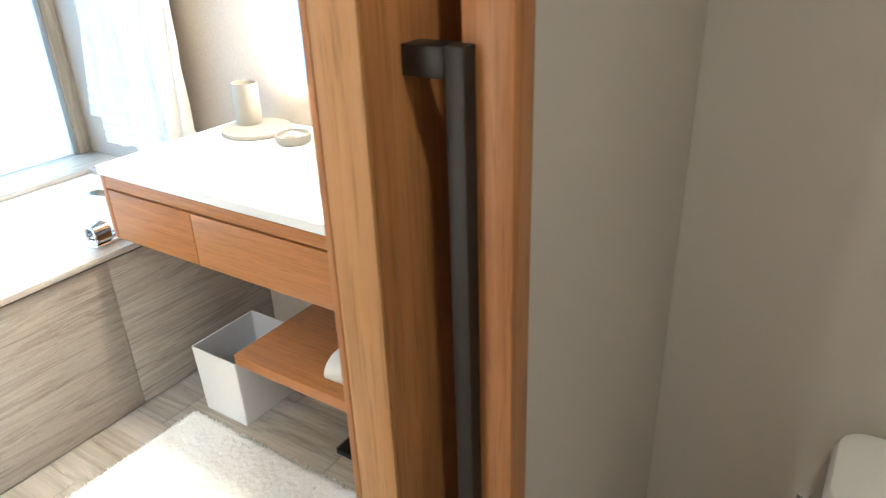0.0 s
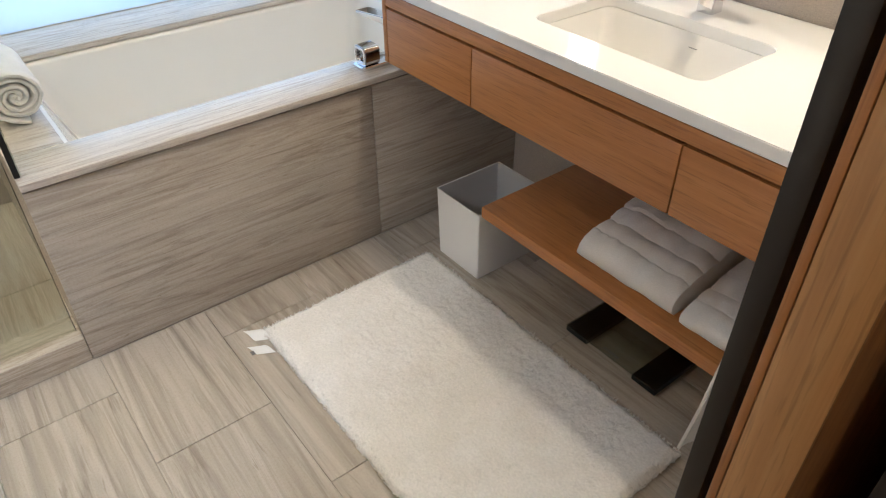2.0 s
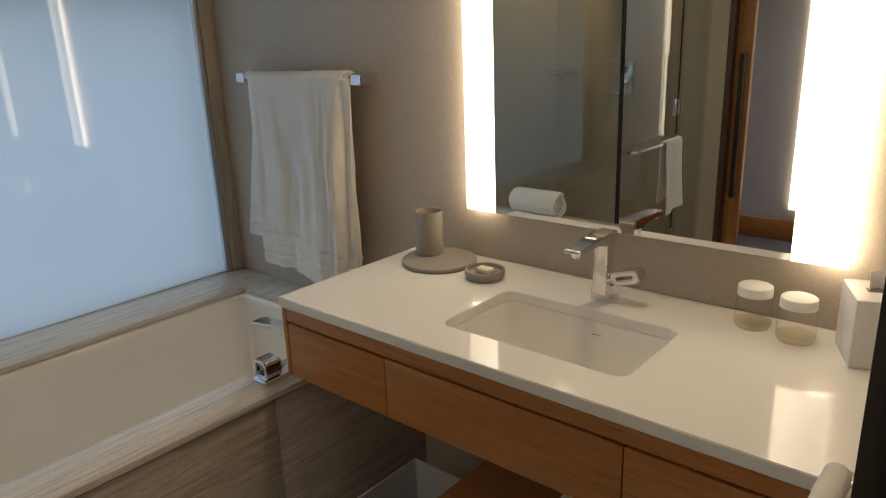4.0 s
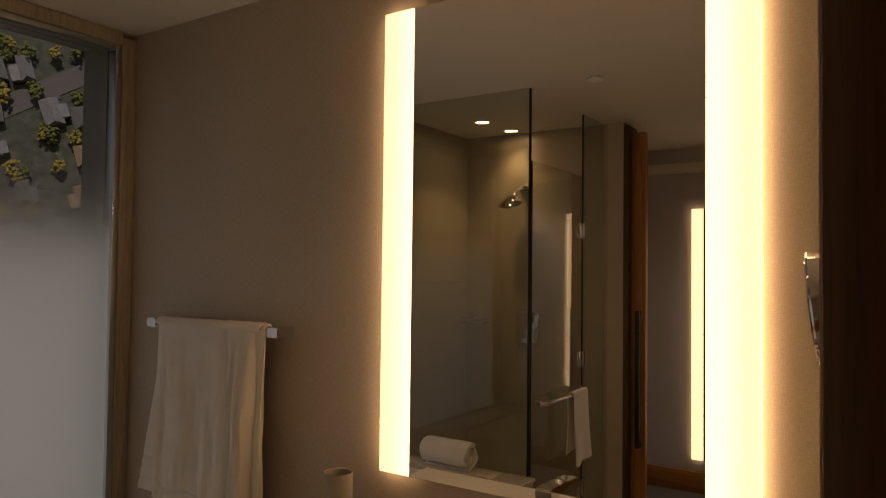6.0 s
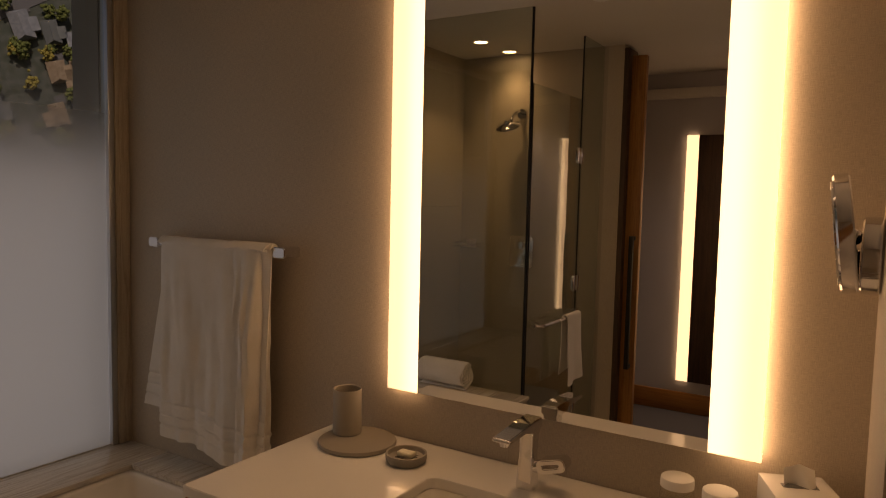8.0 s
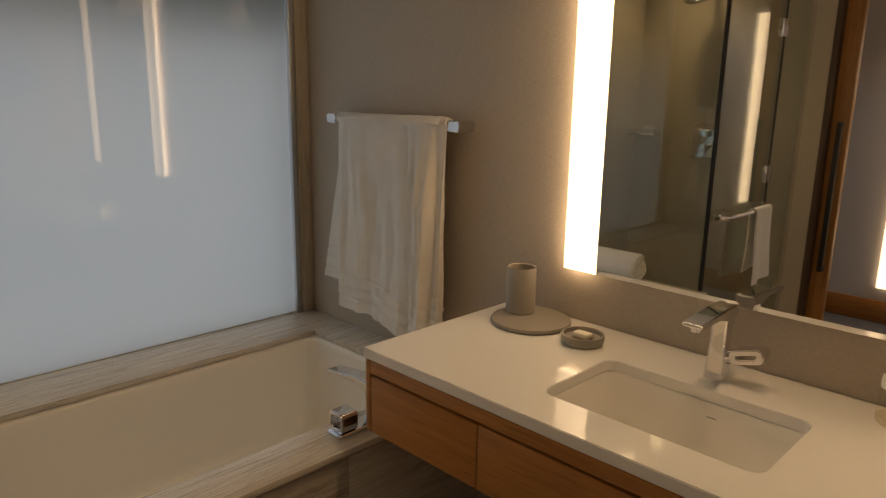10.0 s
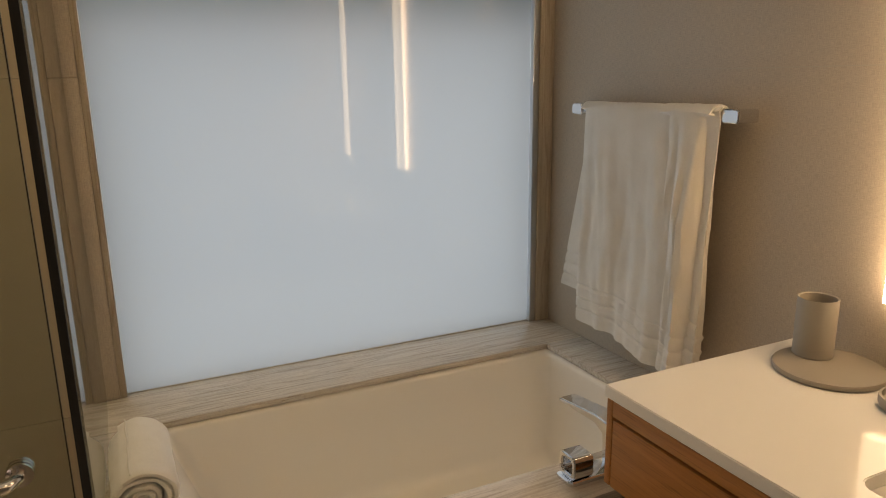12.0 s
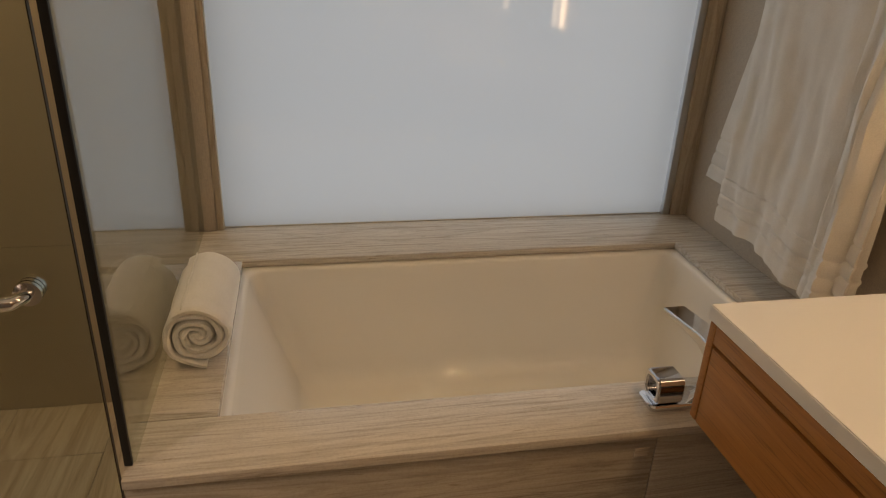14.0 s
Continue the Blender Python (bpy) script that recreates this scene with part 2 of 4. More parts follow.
M_TERRY = terry("white_terry", (.88, .85, .80))
M_TERRYB = terry("white_terry_band", (.80, .77, .71), 900.0, .35)
M_RUG = terry("shaggy_white_cotton", (.90, .875, .83), 160.0, 1.0)
M_GLASS = thin_glass("shower_glass", (.895, .925, .895), 0.0, .085)
M_TUMBLER = thin_glass("clear_glass", (.975, .97, .95), 0.0, .05, .5)
M_BASE = thin_glass("thick_glass_base", (.975, .945, .86), 0.0, .12, .7)
M_PLATE = thin_glass("scale_glass", (.80, .83, .81))
M_STRIP = glow("lit_frosted_strip", WARM, STRIP)
def soften(m):
    """The lamps sit behind the inner half of the frosted glass; the outer half is dimmer."""
    t = m.node_tree
    tex, sep, mag, rng = (t.nodes.new(k) for k in ("ShaderNodeTexCoord", "ShaderNodeSeparateXYZ", "ShaderNodeMath", "ShaderNodeMapRange"))
    mag.operation = "ABSOLUTE"
    t.links.new(tex.outputs["Object"], sep.inputs[0])
    t.links.new(sep.outputs["X"], mag.inputs[0])
    t.links.new(mag.outputs[0], rng.inputs["Value"])
    rng.interpolation_type = "SMOOTHSTEP"
    for key, value in (("From Min", .415), ("From Max", .485), ("To Min", STRIP * 1.08), ("To Max", STRIP * .72)):
        rng.inputs[key].default_value = value
    t.links.new(rng.outputs[0], t.nodes["Principled BSDF"].inputs["Emission Strength"])
soften(M_STRIP)
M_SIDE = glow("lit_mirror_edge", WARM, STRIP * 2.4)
M_HSTRIP = glow("lit_hall_strip", WARM, STRIP * .8)
M_LENS = glow("lit_lamp_lens", (1.0, .84, .62), 40.0)
M_CARPET = terry("dark_grey_carpet", (.085, .085, .10), 200.0, .6)
M_INK = mat("grey_print", (.18, .18, .18), .5)


# ---- building helpers ----
def root_of(ob):
    while ob.parent:
        ob = ob.parent
    return ob


def thing(name, at, label, category, group="", kind=""):
    ob = new(name)
    ob.location = at
    ob.empty_display_size = .05
    return tagged(ob, label, category, group, kind)


def part(name, bm, material, parent=None, label="", smooth=True):
    """Links a bmesh, given in world metres, as one mesh object."""
    me = bpy.data.meshes.new(name)
    if parent:
        at = Vector()
        ob = parent
        while ob:
            at += ob.location
            ob = ob.parent
        bm.transform(Matrix.Translation(-at))
    bm.normal_update()
    bm.to_mesh(me)
    bm.free()
    if smooth:
        me.polygons.foreach_set("use_smooth", [True] * len(me.polygons))
        me.set_sharp_from_angle(angle=radians(38))
    me.materials.append(material)
    ob = new(name, me)
    if parent:
        ob.parent = parent
    return tagged(ob, label)


def solo(name, bm, material, label, category, group="", kind="", smooth=True):
    """A thing that is one mesh; its origin moves to the middle of its base."""
    lo = [min(v.co[k] for v in bm.verts) for k in range(3)]
    hi = [max(v.co[k] for v in bm.verts) for k in range(3)]
    at = Vector(((lo[0] + hi[0]) / 2, (lo[1] + hi[1]) / 2, lo[2]))
    bm.transform(Matrix.Translation(-at))
    ob = part(name, bm, material, None, "", smooth)
    ob.location = at
    return tagged(ob, label, category, group, kind)


def box(x0, x1, y0, y1, z0, z1, edge=0.0, steps=2, bm=None):
    bm = bm or bmesh.new()
    m = Matrix.Translation(((x0 + x1) / 2, (y0 + y1) / 2, (z0 + z1) / 2)) @ Matrix.Diagonal((abs(x1 - x0), abs(y1 - y0), abs(z1 - z0), 1))
    made = bmesh.ops.create_cube(bm, size=1, matrix=m)
    if edge:
        edges = list({e for v in made["verts"] for e in v.link_edges})
        bmesh.ops.bevel(bm, geom=edges, offset=edge, segments=steps, profile=.5, affect="EDGES")
    return bm


def lathe(profile, at, steps=40, bm=None):
    """Turns (radius, height) pairs about the upright through at."""
    bm = bm or bmesh.new()
    rings = []
    for r, h in profile:
        if r < 1e-5:
            rings.append([bm.verts.new((at[0], at[1], at[2] + h))] * steps)
        else:
            rings.append([bm.verts.new((at[0] + r * math.cos(2 * math.pi * k / steps), at[1] + r * math.sin(2 * math.pi * k / steps), at[2] + h)) for k in range(steps)])
    for a, b in zip(rings, rings[1:]):
        for k in range(steps):
            j = (k + 1) % steps
            loop = []
            for v in (a[k], a[j], b[j], b[k]):
                if v not in loop:
                    loop.append(v)
            if len(loop) > 2:
                bm.faces.new(loop)
    return bm


def tube(points, radius, steps=14, bm=None, cap=True):
    """A round bar along a line of points."""
    bm = bm or bmesh.new()
    points = [Vector(p) for p in points]
    rings = []
    side = None
    for k, p in enumerate(points):
        d = (points[min(k + 1, len(points) - 1)] - points[max(k - 1, 0)]).normalized()
        side = (side - d * side.dot(d)).normalized() if side else d.orthogonal().normalized()
        up = d.cross(side)
        r = radius[k] if isinstance(radius, (list, tuple)) else radius
        rings.append([bm.verts.new(p + (side * math.cos(2 * math.pi * j / steps) + up * math.sin(2 * math.pi * j / steps)) * r) for j in range(steps)])
    for a, b in zip(rings, rings[1:]):
        for j in range(steps):
            i = (j + 1) % steps
            bm.faces.new((a[j], a[i], b[i], b[j]))
    if cap:
        bm.faces.new(rings[0][::-1])
        bm.faces.new(rings[-1])
    return bm


def outline(w, h, r, steps=5):
    """Rounded rectangle about the origin, counterclockwise."""
    pts = []
    for cx, cy, a in ((w / 2 - r, h / 2 - r, 0), (-w / 2 + r, h / 2 - r, 90), (-w / 2 + r, -h / 2 + r, 180), (w / 2 - r, -h / 2 + r, 270)):
        for k in range(steps + 1):
            t = radians(a + 90 * k / steps)
            pts.append((cx + r * math.cos(t), cy + r * math.sin(t)))
    return pts


def loft(rings, close=(True, True), bm=None):
    """Skins rings of equally many points."""
    bm = bm or bmesh.new()
    vs = [[bm.verts.new(p) for p in ring] for ring in rings]
    for a, b in zip(vs, vs[1:]):
        for k in range(len(a)):
            j = (k + 1) % len(a)
            bm.faces.new((a[k], a[j], b[j], b[k]))
    if close[0]:
        bm.faces.new(vs[0][::-1])
    if close[1]:
        bm.faces.new(vs[-1])
    return bm


def extruded(pts, lift, depth, edge=0.0):
    """Pushes an outline out: lift maps (u, v, d) to a place."""
    rings = []
    if edge:
        cx, cy = sum(p[0] for p in pts) / len(pts), sum(p[1] for p in pts) / len(pts)
        w = max(abs(p[0] - cx) for p in pts)
        h = max(abs(p[1] - cy) for p in pts)
        small = [(cx + (u - cx) * (1 - edge / w), cy + (v - cy) * (1 - edge / h)) for u, v in pts]
        rings = [[lift(u, v, 0) for u, v in small], [lift(u, v, edge) for u, v in pts], [lift(u, v, depth - edge) for u, v in pts], [lift(u, v, depth) for u, v in small]]
    else:
        rings = [[lift(u, v, 0) for u, v in pts], [lift(u, v, depth) for u, v in pts]]
    bm = loft(rings)
    bmesh.ops.recalc_face_normals(bm, faces=bm.faces)
    return bm


def sheet(nu, nv, place, thick=0.0):
    """A cloth: place(u, v) over the unit square, given a thickness."""
    bm = bmesh.new()
    vs = [[bm.verts.new(place(i / nu, j / nv)) for j in range(nv + 1)] for i in range(nu + 1)]
    for i in range(nu):
        for j in range(nv):
            bm.faces.new((vs[i][j], vs[i + 1][j], vs[i + 1][j + 1], vs[i][j + 1]))
    if thick:
        bm.normal_update()
        bmesh.ops.solidify(bm, geom=bm.faces[:], thickness=thick)
    bmesh.ops.recalc_face_normals(bm, faces=bm.faces)
    return bm


def structure(name, bm, material, label, category, smooth=False):
    return tagged(part(name, bm, material, None, "", smooth), label, category, "", "structure")


def wob(x, y=0.0, z=0.0, s=1.0):
    return noise.noise(Vector((x * s, y * s, z * s)))


# ---- the shell ----
H = 2.52
XW, XE, YS = .083, 2.585, -2.62   # window wall, vanity-side partition, south wall
floor = structure("floor", box(-.3, 3.9, YS - .16, .3, -.25, -.004), M_GROUT, "cement bed and joints under the bathroom floor tiles", "floor")
structure("floor_hall", box(.2, 3.9, -3.9, YS - .16, -.25, -.002), M_CARPET, "dark grey patterned carpet in the entrance hall", "floor")
ceiling = structure("ceiling", box(-.3, 3.9, -3.9, .3, H, H + .2), M_CEIL, "warm white painted bathroom ceiling", "ceiling")

wall_n = structure("wall_north", box(-.3, 3.0, .002, .25, -.1, H), M_GROUT, "wall behind the vanity clad in taupe woven-look panels", "wall")
for z0, z1 in ((0, 1.507), (1.5095, H)):
    for x0, x1 in ((-.2, 1.75), (1.752, XE)):
        part("panel", box(x0, x1, 0, .0019, z0, z1), M_WALL, wall_n, smooth=False)

# window wall: sill wall, head and the wall beyond the jambs
wall_w = structure("wall_west", box(-.08, -.02, YS - .3, .3, -.1, .5), M_GROUT, "outer wall under and beside the window", "wall")
part("pier", box(-.08, -.02, -.06, .3, .5, H), M_GROUT, wall_w, smooth=False)
part("pier", box(-.08, -.02, YS - .3, -1.53, .5, H), M_GROUT, wall_w, smooth=False)
part("lintel", box(-.08, -.02, -1.53, -.06, 2.47, H), M_GROUT, wall_w, smooth=False)
for z0, z1 in ((.0, .553), (.555, 1.507), (1.509, H)):
    part("tile", box(-.02, .10, YS, -1.581, z0, z1), M_TILE, wall_w, smooth=False)

win = tagged(new("window_1"), "large bathroom window, frosted below and clear above, in stone trim", "window", "", "structure")
win.location = (0, -.79, .575)
for nm, b in (("jamb", box(-.02, XW, -.058, -.0005, .575, 2.5, .003)), ("jamb", box(-.02, XW - .003, -1.532, -1.512, .575, 2.5, .002)),
              ("head", box(-.02, XW, -1.512, -.058, 2.468, 2.5195, .003))):
    part(nm, b, M_TRIM, win, "veined beige stone trim")
fr = M_ALU
for b in (box(.030, .075, -.083, -.0585, .576, 2.467, .002), box(.030, .075, -1.5115, -.083, 2.443, 2.467, .002), ):
    part("window_frame", b, fr, win, "satin aluminium glazing frame")
part("sill_seal", box(.030, .058, -1.5115, -.083, .5752, .5772, .0004), M_GROUT, win, "grey seal under the glass")
pane = part("pane", sheet(1, 1, lambda u, v: (.055, -1.5115 + 1.428 * u, .5774 + 1.8651 * v)), frosted_pane(), win, "glass with a white frost film fading out upwards", False)
pane.visible_shadow = False

for z0, z1 in ((.575, 1.507), (1.509, H)):
    part("panel", box(-.02, XW, -1.580, -1.5325, z0, z1, .001), M_WALL, win, "taupe woven-look panel beside the jamb")
# shower walls
wall_s = structure("wall_south", box(-.3, 1.12, YS - .16, YS - .003, -.1, H), M_GROUT, "tiled end wall of the shower", "wall")
for z0, z1 in ((.0, .553), (.555, 1.507), (1.509, H)):
    for x0, x1 in ((.10, .61), (.612, 1.12)):
        part("tile", box(x0, x1, YS - .0029, YS, z0, z1), M_TILE, wall_s, smooth=False)
structure("wall_south_pier", box(1.12, 1.22, YS - .16, YS, 0, H), M_WALL, "short taupe wall between shower and entrance door", "wall")
structure("wall_south_east", box(2.25, XE + .23, YS - .16, YS, 0, H), M_WALL, "taupe wall beside the entrance door", "wall")

# partition with the pocket of the sliding door
DY0, DY1 = -1.10, -2.02
structure("wall_east_inner", box(XE, XE + .05, DY0, 0, 0, H), M_WALL, "taupe partition beside the vanity", "wall")
structure("wall_east_outer", box(2.752, 2.7995, -1.0915, 0, 0, H), M_TOIL, "painted partition of the toilet room", "wall")
structure("wall_east_south", box(XE, 2.80, YS, DY1, 0, H), M_WALL, "taupe partition beyond the doorway", "wall")
structure("wall_east_lintel", box(XE, 2.80, DY1, DY0, 2.30, H), M_WALL, "wall over the sliding door opening", "wall")
# the jamb's shade is put into its colour with the dark wood
tagged(part("trim", box(2.588, 2.634, -1.1175, -1.1005, 0, 2.298, .002), M_DARKW), "jamb of the sliding door pocket, coloured dark for its shade", "trim", "", "structure")
for b in (box(2.752, 2.803, -1.130, -1.0918, 0, 2.298, .003), box(2.802, 2.818, -2.12, -2.01, 0, 2.36, .003),
          box(2.59, 2.80, -2.019, -1.99, 0, 2.298, .003)):
    tagged(part("trim", b, M_WOODZ), "warm oak door casing", "trim", "", "structure")

# toilet room
structure("wall_toilet_north", box(2.80, 3.9, -.516, -.30, 0, H), M_TOIL, "pale textured wall behind the toilet", "wall")
structure("wall_toilet_east", box(3.75, 3.9, YS, -.516, 0, H), M_TOIL, "pale wall of the toilet room", "wall")
structure("wall_toilet_south", box(2.80, 3.75, YS, YS + .1, 0, H), M_TOIL, "pale wall of the toilet room", "wall")

# entrance hall behind the south door
structure("wall_hall_south", box(.2, 3.9, -3.9, -3.72, 0, H), M_HALL, "grey-lilac painted hall wall", "wall")
structure("wall_hall_west", box(.2, .35, -3.72, YS - .16, 0, H), M_HALL, "grey-lilac painted hall wall", "wall")
structure("wall_hall_east", box(3.75, 3.9, -3.72, YS - .0005, 0, H), M_HALL, "grey-lilac painted hall wall", "wall")
tagged(part("baseboard", box(.35, 3.75, -3.7195, -3.70, 0, .15, .004), M_WOODX), "warm oak baseboard in the hall", "baseboard", "", "structure")
tagged(part("trim", box(.35, 3.75, -3.7195, -3.66, 2.33, 2.40, .004), M_CEIL), "painted cornice in the hall", "trim", "", "structure")
for b in (box(1.2205, 1.252, YS - .165, YS + .006, 0, 2.5, .003), box(2.22, 2.2495, YS - .165, YS + .006, 0, 2.5, .003)):
    tagged(part("trim", b, M_DARKW), "dark wooden jamb of the entrance door", "trim", "", "structure")


# ---- bath ----
def bath():
    deck = tagged(new("bath_surround"), "vein-cut beige stone deck and front around the bathtub", "bath surround", "", "structure")
    deck.location = (.6, -.8, 0)
    ZD = .575
    x0, x1, y0, y1 = .30, .975, -1.445, -.155
    for nm, b in (("deck_slab", box(x1, 1.13, -1.585, -.0005, ZD - .021, ZD, .004)), ("deck_slab", box(-.02, x0, -1.583, -.0005, ZD - .021, ZD, .004)),
                  ("deck_slab", box(x0 + .0006, x1 - .0006, y1, -.0005, ZD - .021, ZD, .003)), ("deck_slab", box(x0 + .0006, x1 - .0006, -1.583, y0, ZD - .021, ZD, .003))):
        part(nm, b, M_DECK, deck)
    for a, b in ((-1.584, -.6175), (-.6155, -.0005)):
        part("front_panel", box(1.09, 1.118, a, b, 0.0, ZD - .029, .0015), M_PANEL, deck)
    part("backing", box(.0, 1.085, -1.583, -1.55, 0, ZD - .0225), M_PANEL, deck)
    part("shadow_gap", box(1.085, 1.106, -1.582, -.001, ZD - .029, ZD - .0215), M_GROUT, deck)
    part("access_clip", box(1.1185, 1.121, -.66, -.63, .505, .525, .001), M_PANEL, deck, "small brown clip on the front joint")

    tub = thing("bathtub", (.64, -.8, .15), "cream white undermount bathtub sunk in the stone deck", "bathtub")
    def ring(ax0, ax1, ay0, ay1, r, z):
        return [((ax0 + ax1) / 2 + u, (ay0 + ay1) / 2 + v, z) for u, v in outline(ax1 - ax0, ay1 - ay0, r, 6)]
    rings = [ring(x0 - .03, x1 + .03, y0 - .03, y1 + .03, .03, ZD - .0225), ring(x0 + .004, x1 - .004, y0 + .004, y1 - .004, .03, ZD - .0225),
             ring(x0 + .009, x1 - .009, y0 + .010, y1 - .009, .032, ZD - .0235), ring(x0 + .013, x1 - .013, y0 + .0155, y1 - .013, .035, ZD - .027),
             ring(x0 + .0155, x1 - .0155, y0 + .0195, y1 - .0155, .038, ZD - .034), ring(x0 + .0175, x1 - .0175, y0 + .026, y1 - .0175, .044, ZD - .060)]
    # the foot of the sides is a fillet that runs into the floor of the tub
    for k in range(8):
        q = k / 7
        def mix(a, c, e):
            return a * (1 - q) ** 2 + c * 2 * q * (1 - q) + e * q * q
        ins, far, near = mix(.036, .041, .088), mix(.134, .150, .205), mix(.044, .050, .105)
        rings.append(ring(x0 + ins, x1 - ins, y0 + far, y1 - near, .06, mix(.24, .184, .180)))
    b = loft(rings, (False, True))
    bmesh.ops.recalc_face_normals(b, faces=b.faces)
    bmesh.ops.reverse_faces(b, faces=b.faces)
    part("basin", b, M_ACRYL, tub)
    part("drain", lathe([(.0, .004), (.03, .004), (.034, 0)], (.64, -.40, .1805), 24), M_CHROME, tub, "chrome drain")

    # deck-mounted control: a rounded square ring standing on a plate
    knob = thing("bath_mixer_control", (1.04, -.55, ZD), "polished chrome square loop bath control on the deck", "tap")
    part("base_plate", extruded(outline(.062, .15, .012), lambda u, v, d: (1.052 + u, -.545 + v, ZD + d), .014, .003), M_CHROME, knob)
    cy, w, hgt, dep = -.583, .062, .058, .055
    bmr = bmesh.new()
    for out, inn in ((outline(w, hgt, .014), outline(w - .024, hgt - .024, .009)),):
        n = len(out)
        cx, cz = 1.052, ZD + .014 + hgt / 2
        f = [bmr.verts.new((cx + u, cy - dep / 2, cz + v)) for u, v in out]
        g = [bmr.verts.new((cx + u, cy - dep / 2, cz + v)) for u, v in inn]
        f2 = [bmr.verts.new((cx + u, cy + dep / 2, cz + v)) for u, v in out]
        g2 = [bmr.verts.new((cx + u, cy + dep / 2, cz + v)) for u, v in inn]
        for k in range(n):
            j = (k + 1) % n
            for q in ((f[k], f[j], g[j], g[k]), (f2[j], f2[k], g2[k], g2[j]), (f[j], f[k], f2[k], f2[j]), (g[k], g[j], g2[j], g2[k])):
                bmr.faces.new(q)
    bmesh.ops.recalc_face_normals(bmr, faces=bmr.faces)
    bmesh.ops.bevel(bmr, geom=[e for e in bmr.edges if e.is_manifold and e.calc_face_angle(0) > 1.0], offset=.003, segments=2, affect="EDGES")
    part("handle", bmr, M_CHROME, knob)

    spout = thing("bath_spout", (1.05, -.468, ZD), "flat polished chrome bath spout leaning over the tub", "tap")
    prof = [(1.075, .0), (1.075, .085), (1.05, .118), (1.0, .122), (.853, .104), (.848, .094), (.93, .096), (1.0, .098), (1.03, .085), (1.035, 0)]
    rr = [[(px, -.468 + s, ZD + pz) for px, pz in prof] for s in (-.026, .026)]
    b = loft(rr)
    bmesh.ops.recalc_face_normals(b, faces=b.faces)
    bmesh.ops.bevel(b, geom=[e for e in b.edges if e.calc_face_angle(0) > .9], offset=.003, segments=2, affect="EDGES")
    part("spout", b, M_CHROME, spout)


def rolled_towel(at, length, radius):
    """A towel folded in half and rolled up: two layers wind round an S-shaped core, the hems hang loose below."""
    th = thing("rolled_towel", at, "white terry bath towel rolled up on the tub deck", "towel")
    turns, steps = 2.05, 190
    a_end = turns * 2 * math.pi
    pitch = (radius - .004) / (turns * 2 * math.pi + .35)
    layer = pitch * math.pi
    cy, cz = at[1], at[2] + radius + .002
    def place(u, v):
        s = 2 * u - 1
        a = abs(s) * a_end
        r = pitch * (a + .35 * min(1, a)) + .0022 * wob(a * 1.3, v * 2.2, 3 if s > 0 else 8) + .0011 * wob(a * 5, v * 9, 5)
        turn = a + (0 if s > 0 else math.pi) - (1.75 if s > 0 else 1.35)
        y, z = r * math.cos(turn) * 1.05, r * math.sin(turn) * .96
        if abs(s) > .965:
            k = (abs(s) - .965) / .035
            y, z = y + .004 * k * (1 if s > 0 else -1), z - .006 * k
        end = (abs(v - .5) * 2) ** 8
        x = at[0] + (v - .5) * length + (.009 * wob(a * .9, v * 3, 4) - .010 * (1 - a / a_end) * (1 if v > .5 else -1)) * end
        return (x, cy + y, cz + z)
    rows = 30
    half = layer * .47
    bm = bmesh.new()
    grid = []
    for j in range(rows + 1):
        v = j / rows
        line = [Vector(place(i / steps, v)) for i in range(steps + 1)]
        pair = []
        for i, p in enumerate(line):
            d = line[min(i + 1, steps)] - line[max(i - 1, 0)]
            n = Vector((0, -d.z, d.y)).normalized()
            h = half * (1 - .55 * max(0, abs(2 * v - 1) - .93) / .07)
            ends = []
            for side in (1, -1):
                q = p + n * h * side
                fuzz = .0016 * wob(q.x * 60, q.y * 60, q.z * 60)
                ends.append(bm.verts.new((q.x + fuzz, q.y + fuzz, max(q.z + fuzz, at[2] + .0005))))
            pair.append(ends)
        grid.append(pair)
    for i in range(steps):
        for a, b in zip(grid, grid[1:]):
            for side in (0, 1):
                bm.faces.new((a[i][side], a[i + 1][side], b[i + 1][side], b[i][side]))
        for edge in (grid[0], grid[-1]):
            bm.faces.new((edge[i][0], edge[i + 1][0], edge[i + 1][1], edge[i][1]))
    for a, b in zip(grid, grid[1:]):
        for i in (0, steps):
            bm.faces.new((a[i][0], a[i][1], b[i][1], b[i][0]))
    bmesh.ops.recalc_face_normals(bm, faces=bm.faces)
    part("rolled_cloth", bm, M_TERRY, th)
    hem = [(at[0] + (k / 20 - .5) * (length - .012), cy - radius * .36 + .0012 * math.sin(k), cz + radius * .935) for k in range(21)]
    part("hem_seam", tube(hem, .0018, 6), M_TERRYB, th, "stitched hem line")


bath()
rolled_towel((.675, -1.495, .5755), .28, .071)


# ---- towel rail and hanging towel ----
def rail(name, ends, out, label, wall_x=False):
    """Square-post towel rail; ends are the two post places on the wall, out the standoff."""
    th = thing(name, ends[0], label, "towel rail")
    for e in ends:
        if wall_x:
            part("post", extruded(outline(.042, .046, .010), lambda u, v, d: (e[0] - d, e[1] + u, e[2] + v), out + .012, .003), M_CHROME, th)
        else:
            part("post", extruded(outline(.055, .036, .009), lambda u, v, d: (e[0] + u, e[1] - d, e[2] + v), out + .012, .003), M_CHROME, th)
    a, b = Vector(ends[0]), Vector(ends[1])
    off = Vector((-out, 0, 0)) if wall_x else Vector((0, -out, 0))
    d = (b - a).normalized()
    u1 = Vector((0, 0, 1))
    u2 = d.cross(u1)
    pts = outline(.014, .018, .004, 3)
    b2 = loft([[tuple(p + off + u2 * s + u1 * t) for s, t in pts] for p in (a + d * .015, b - d * .015)])
    bmesh.ops.recalc_face_normals(b2, faces=b2.faces)
    part("bar", b2, M_CHROME, th)
    return th


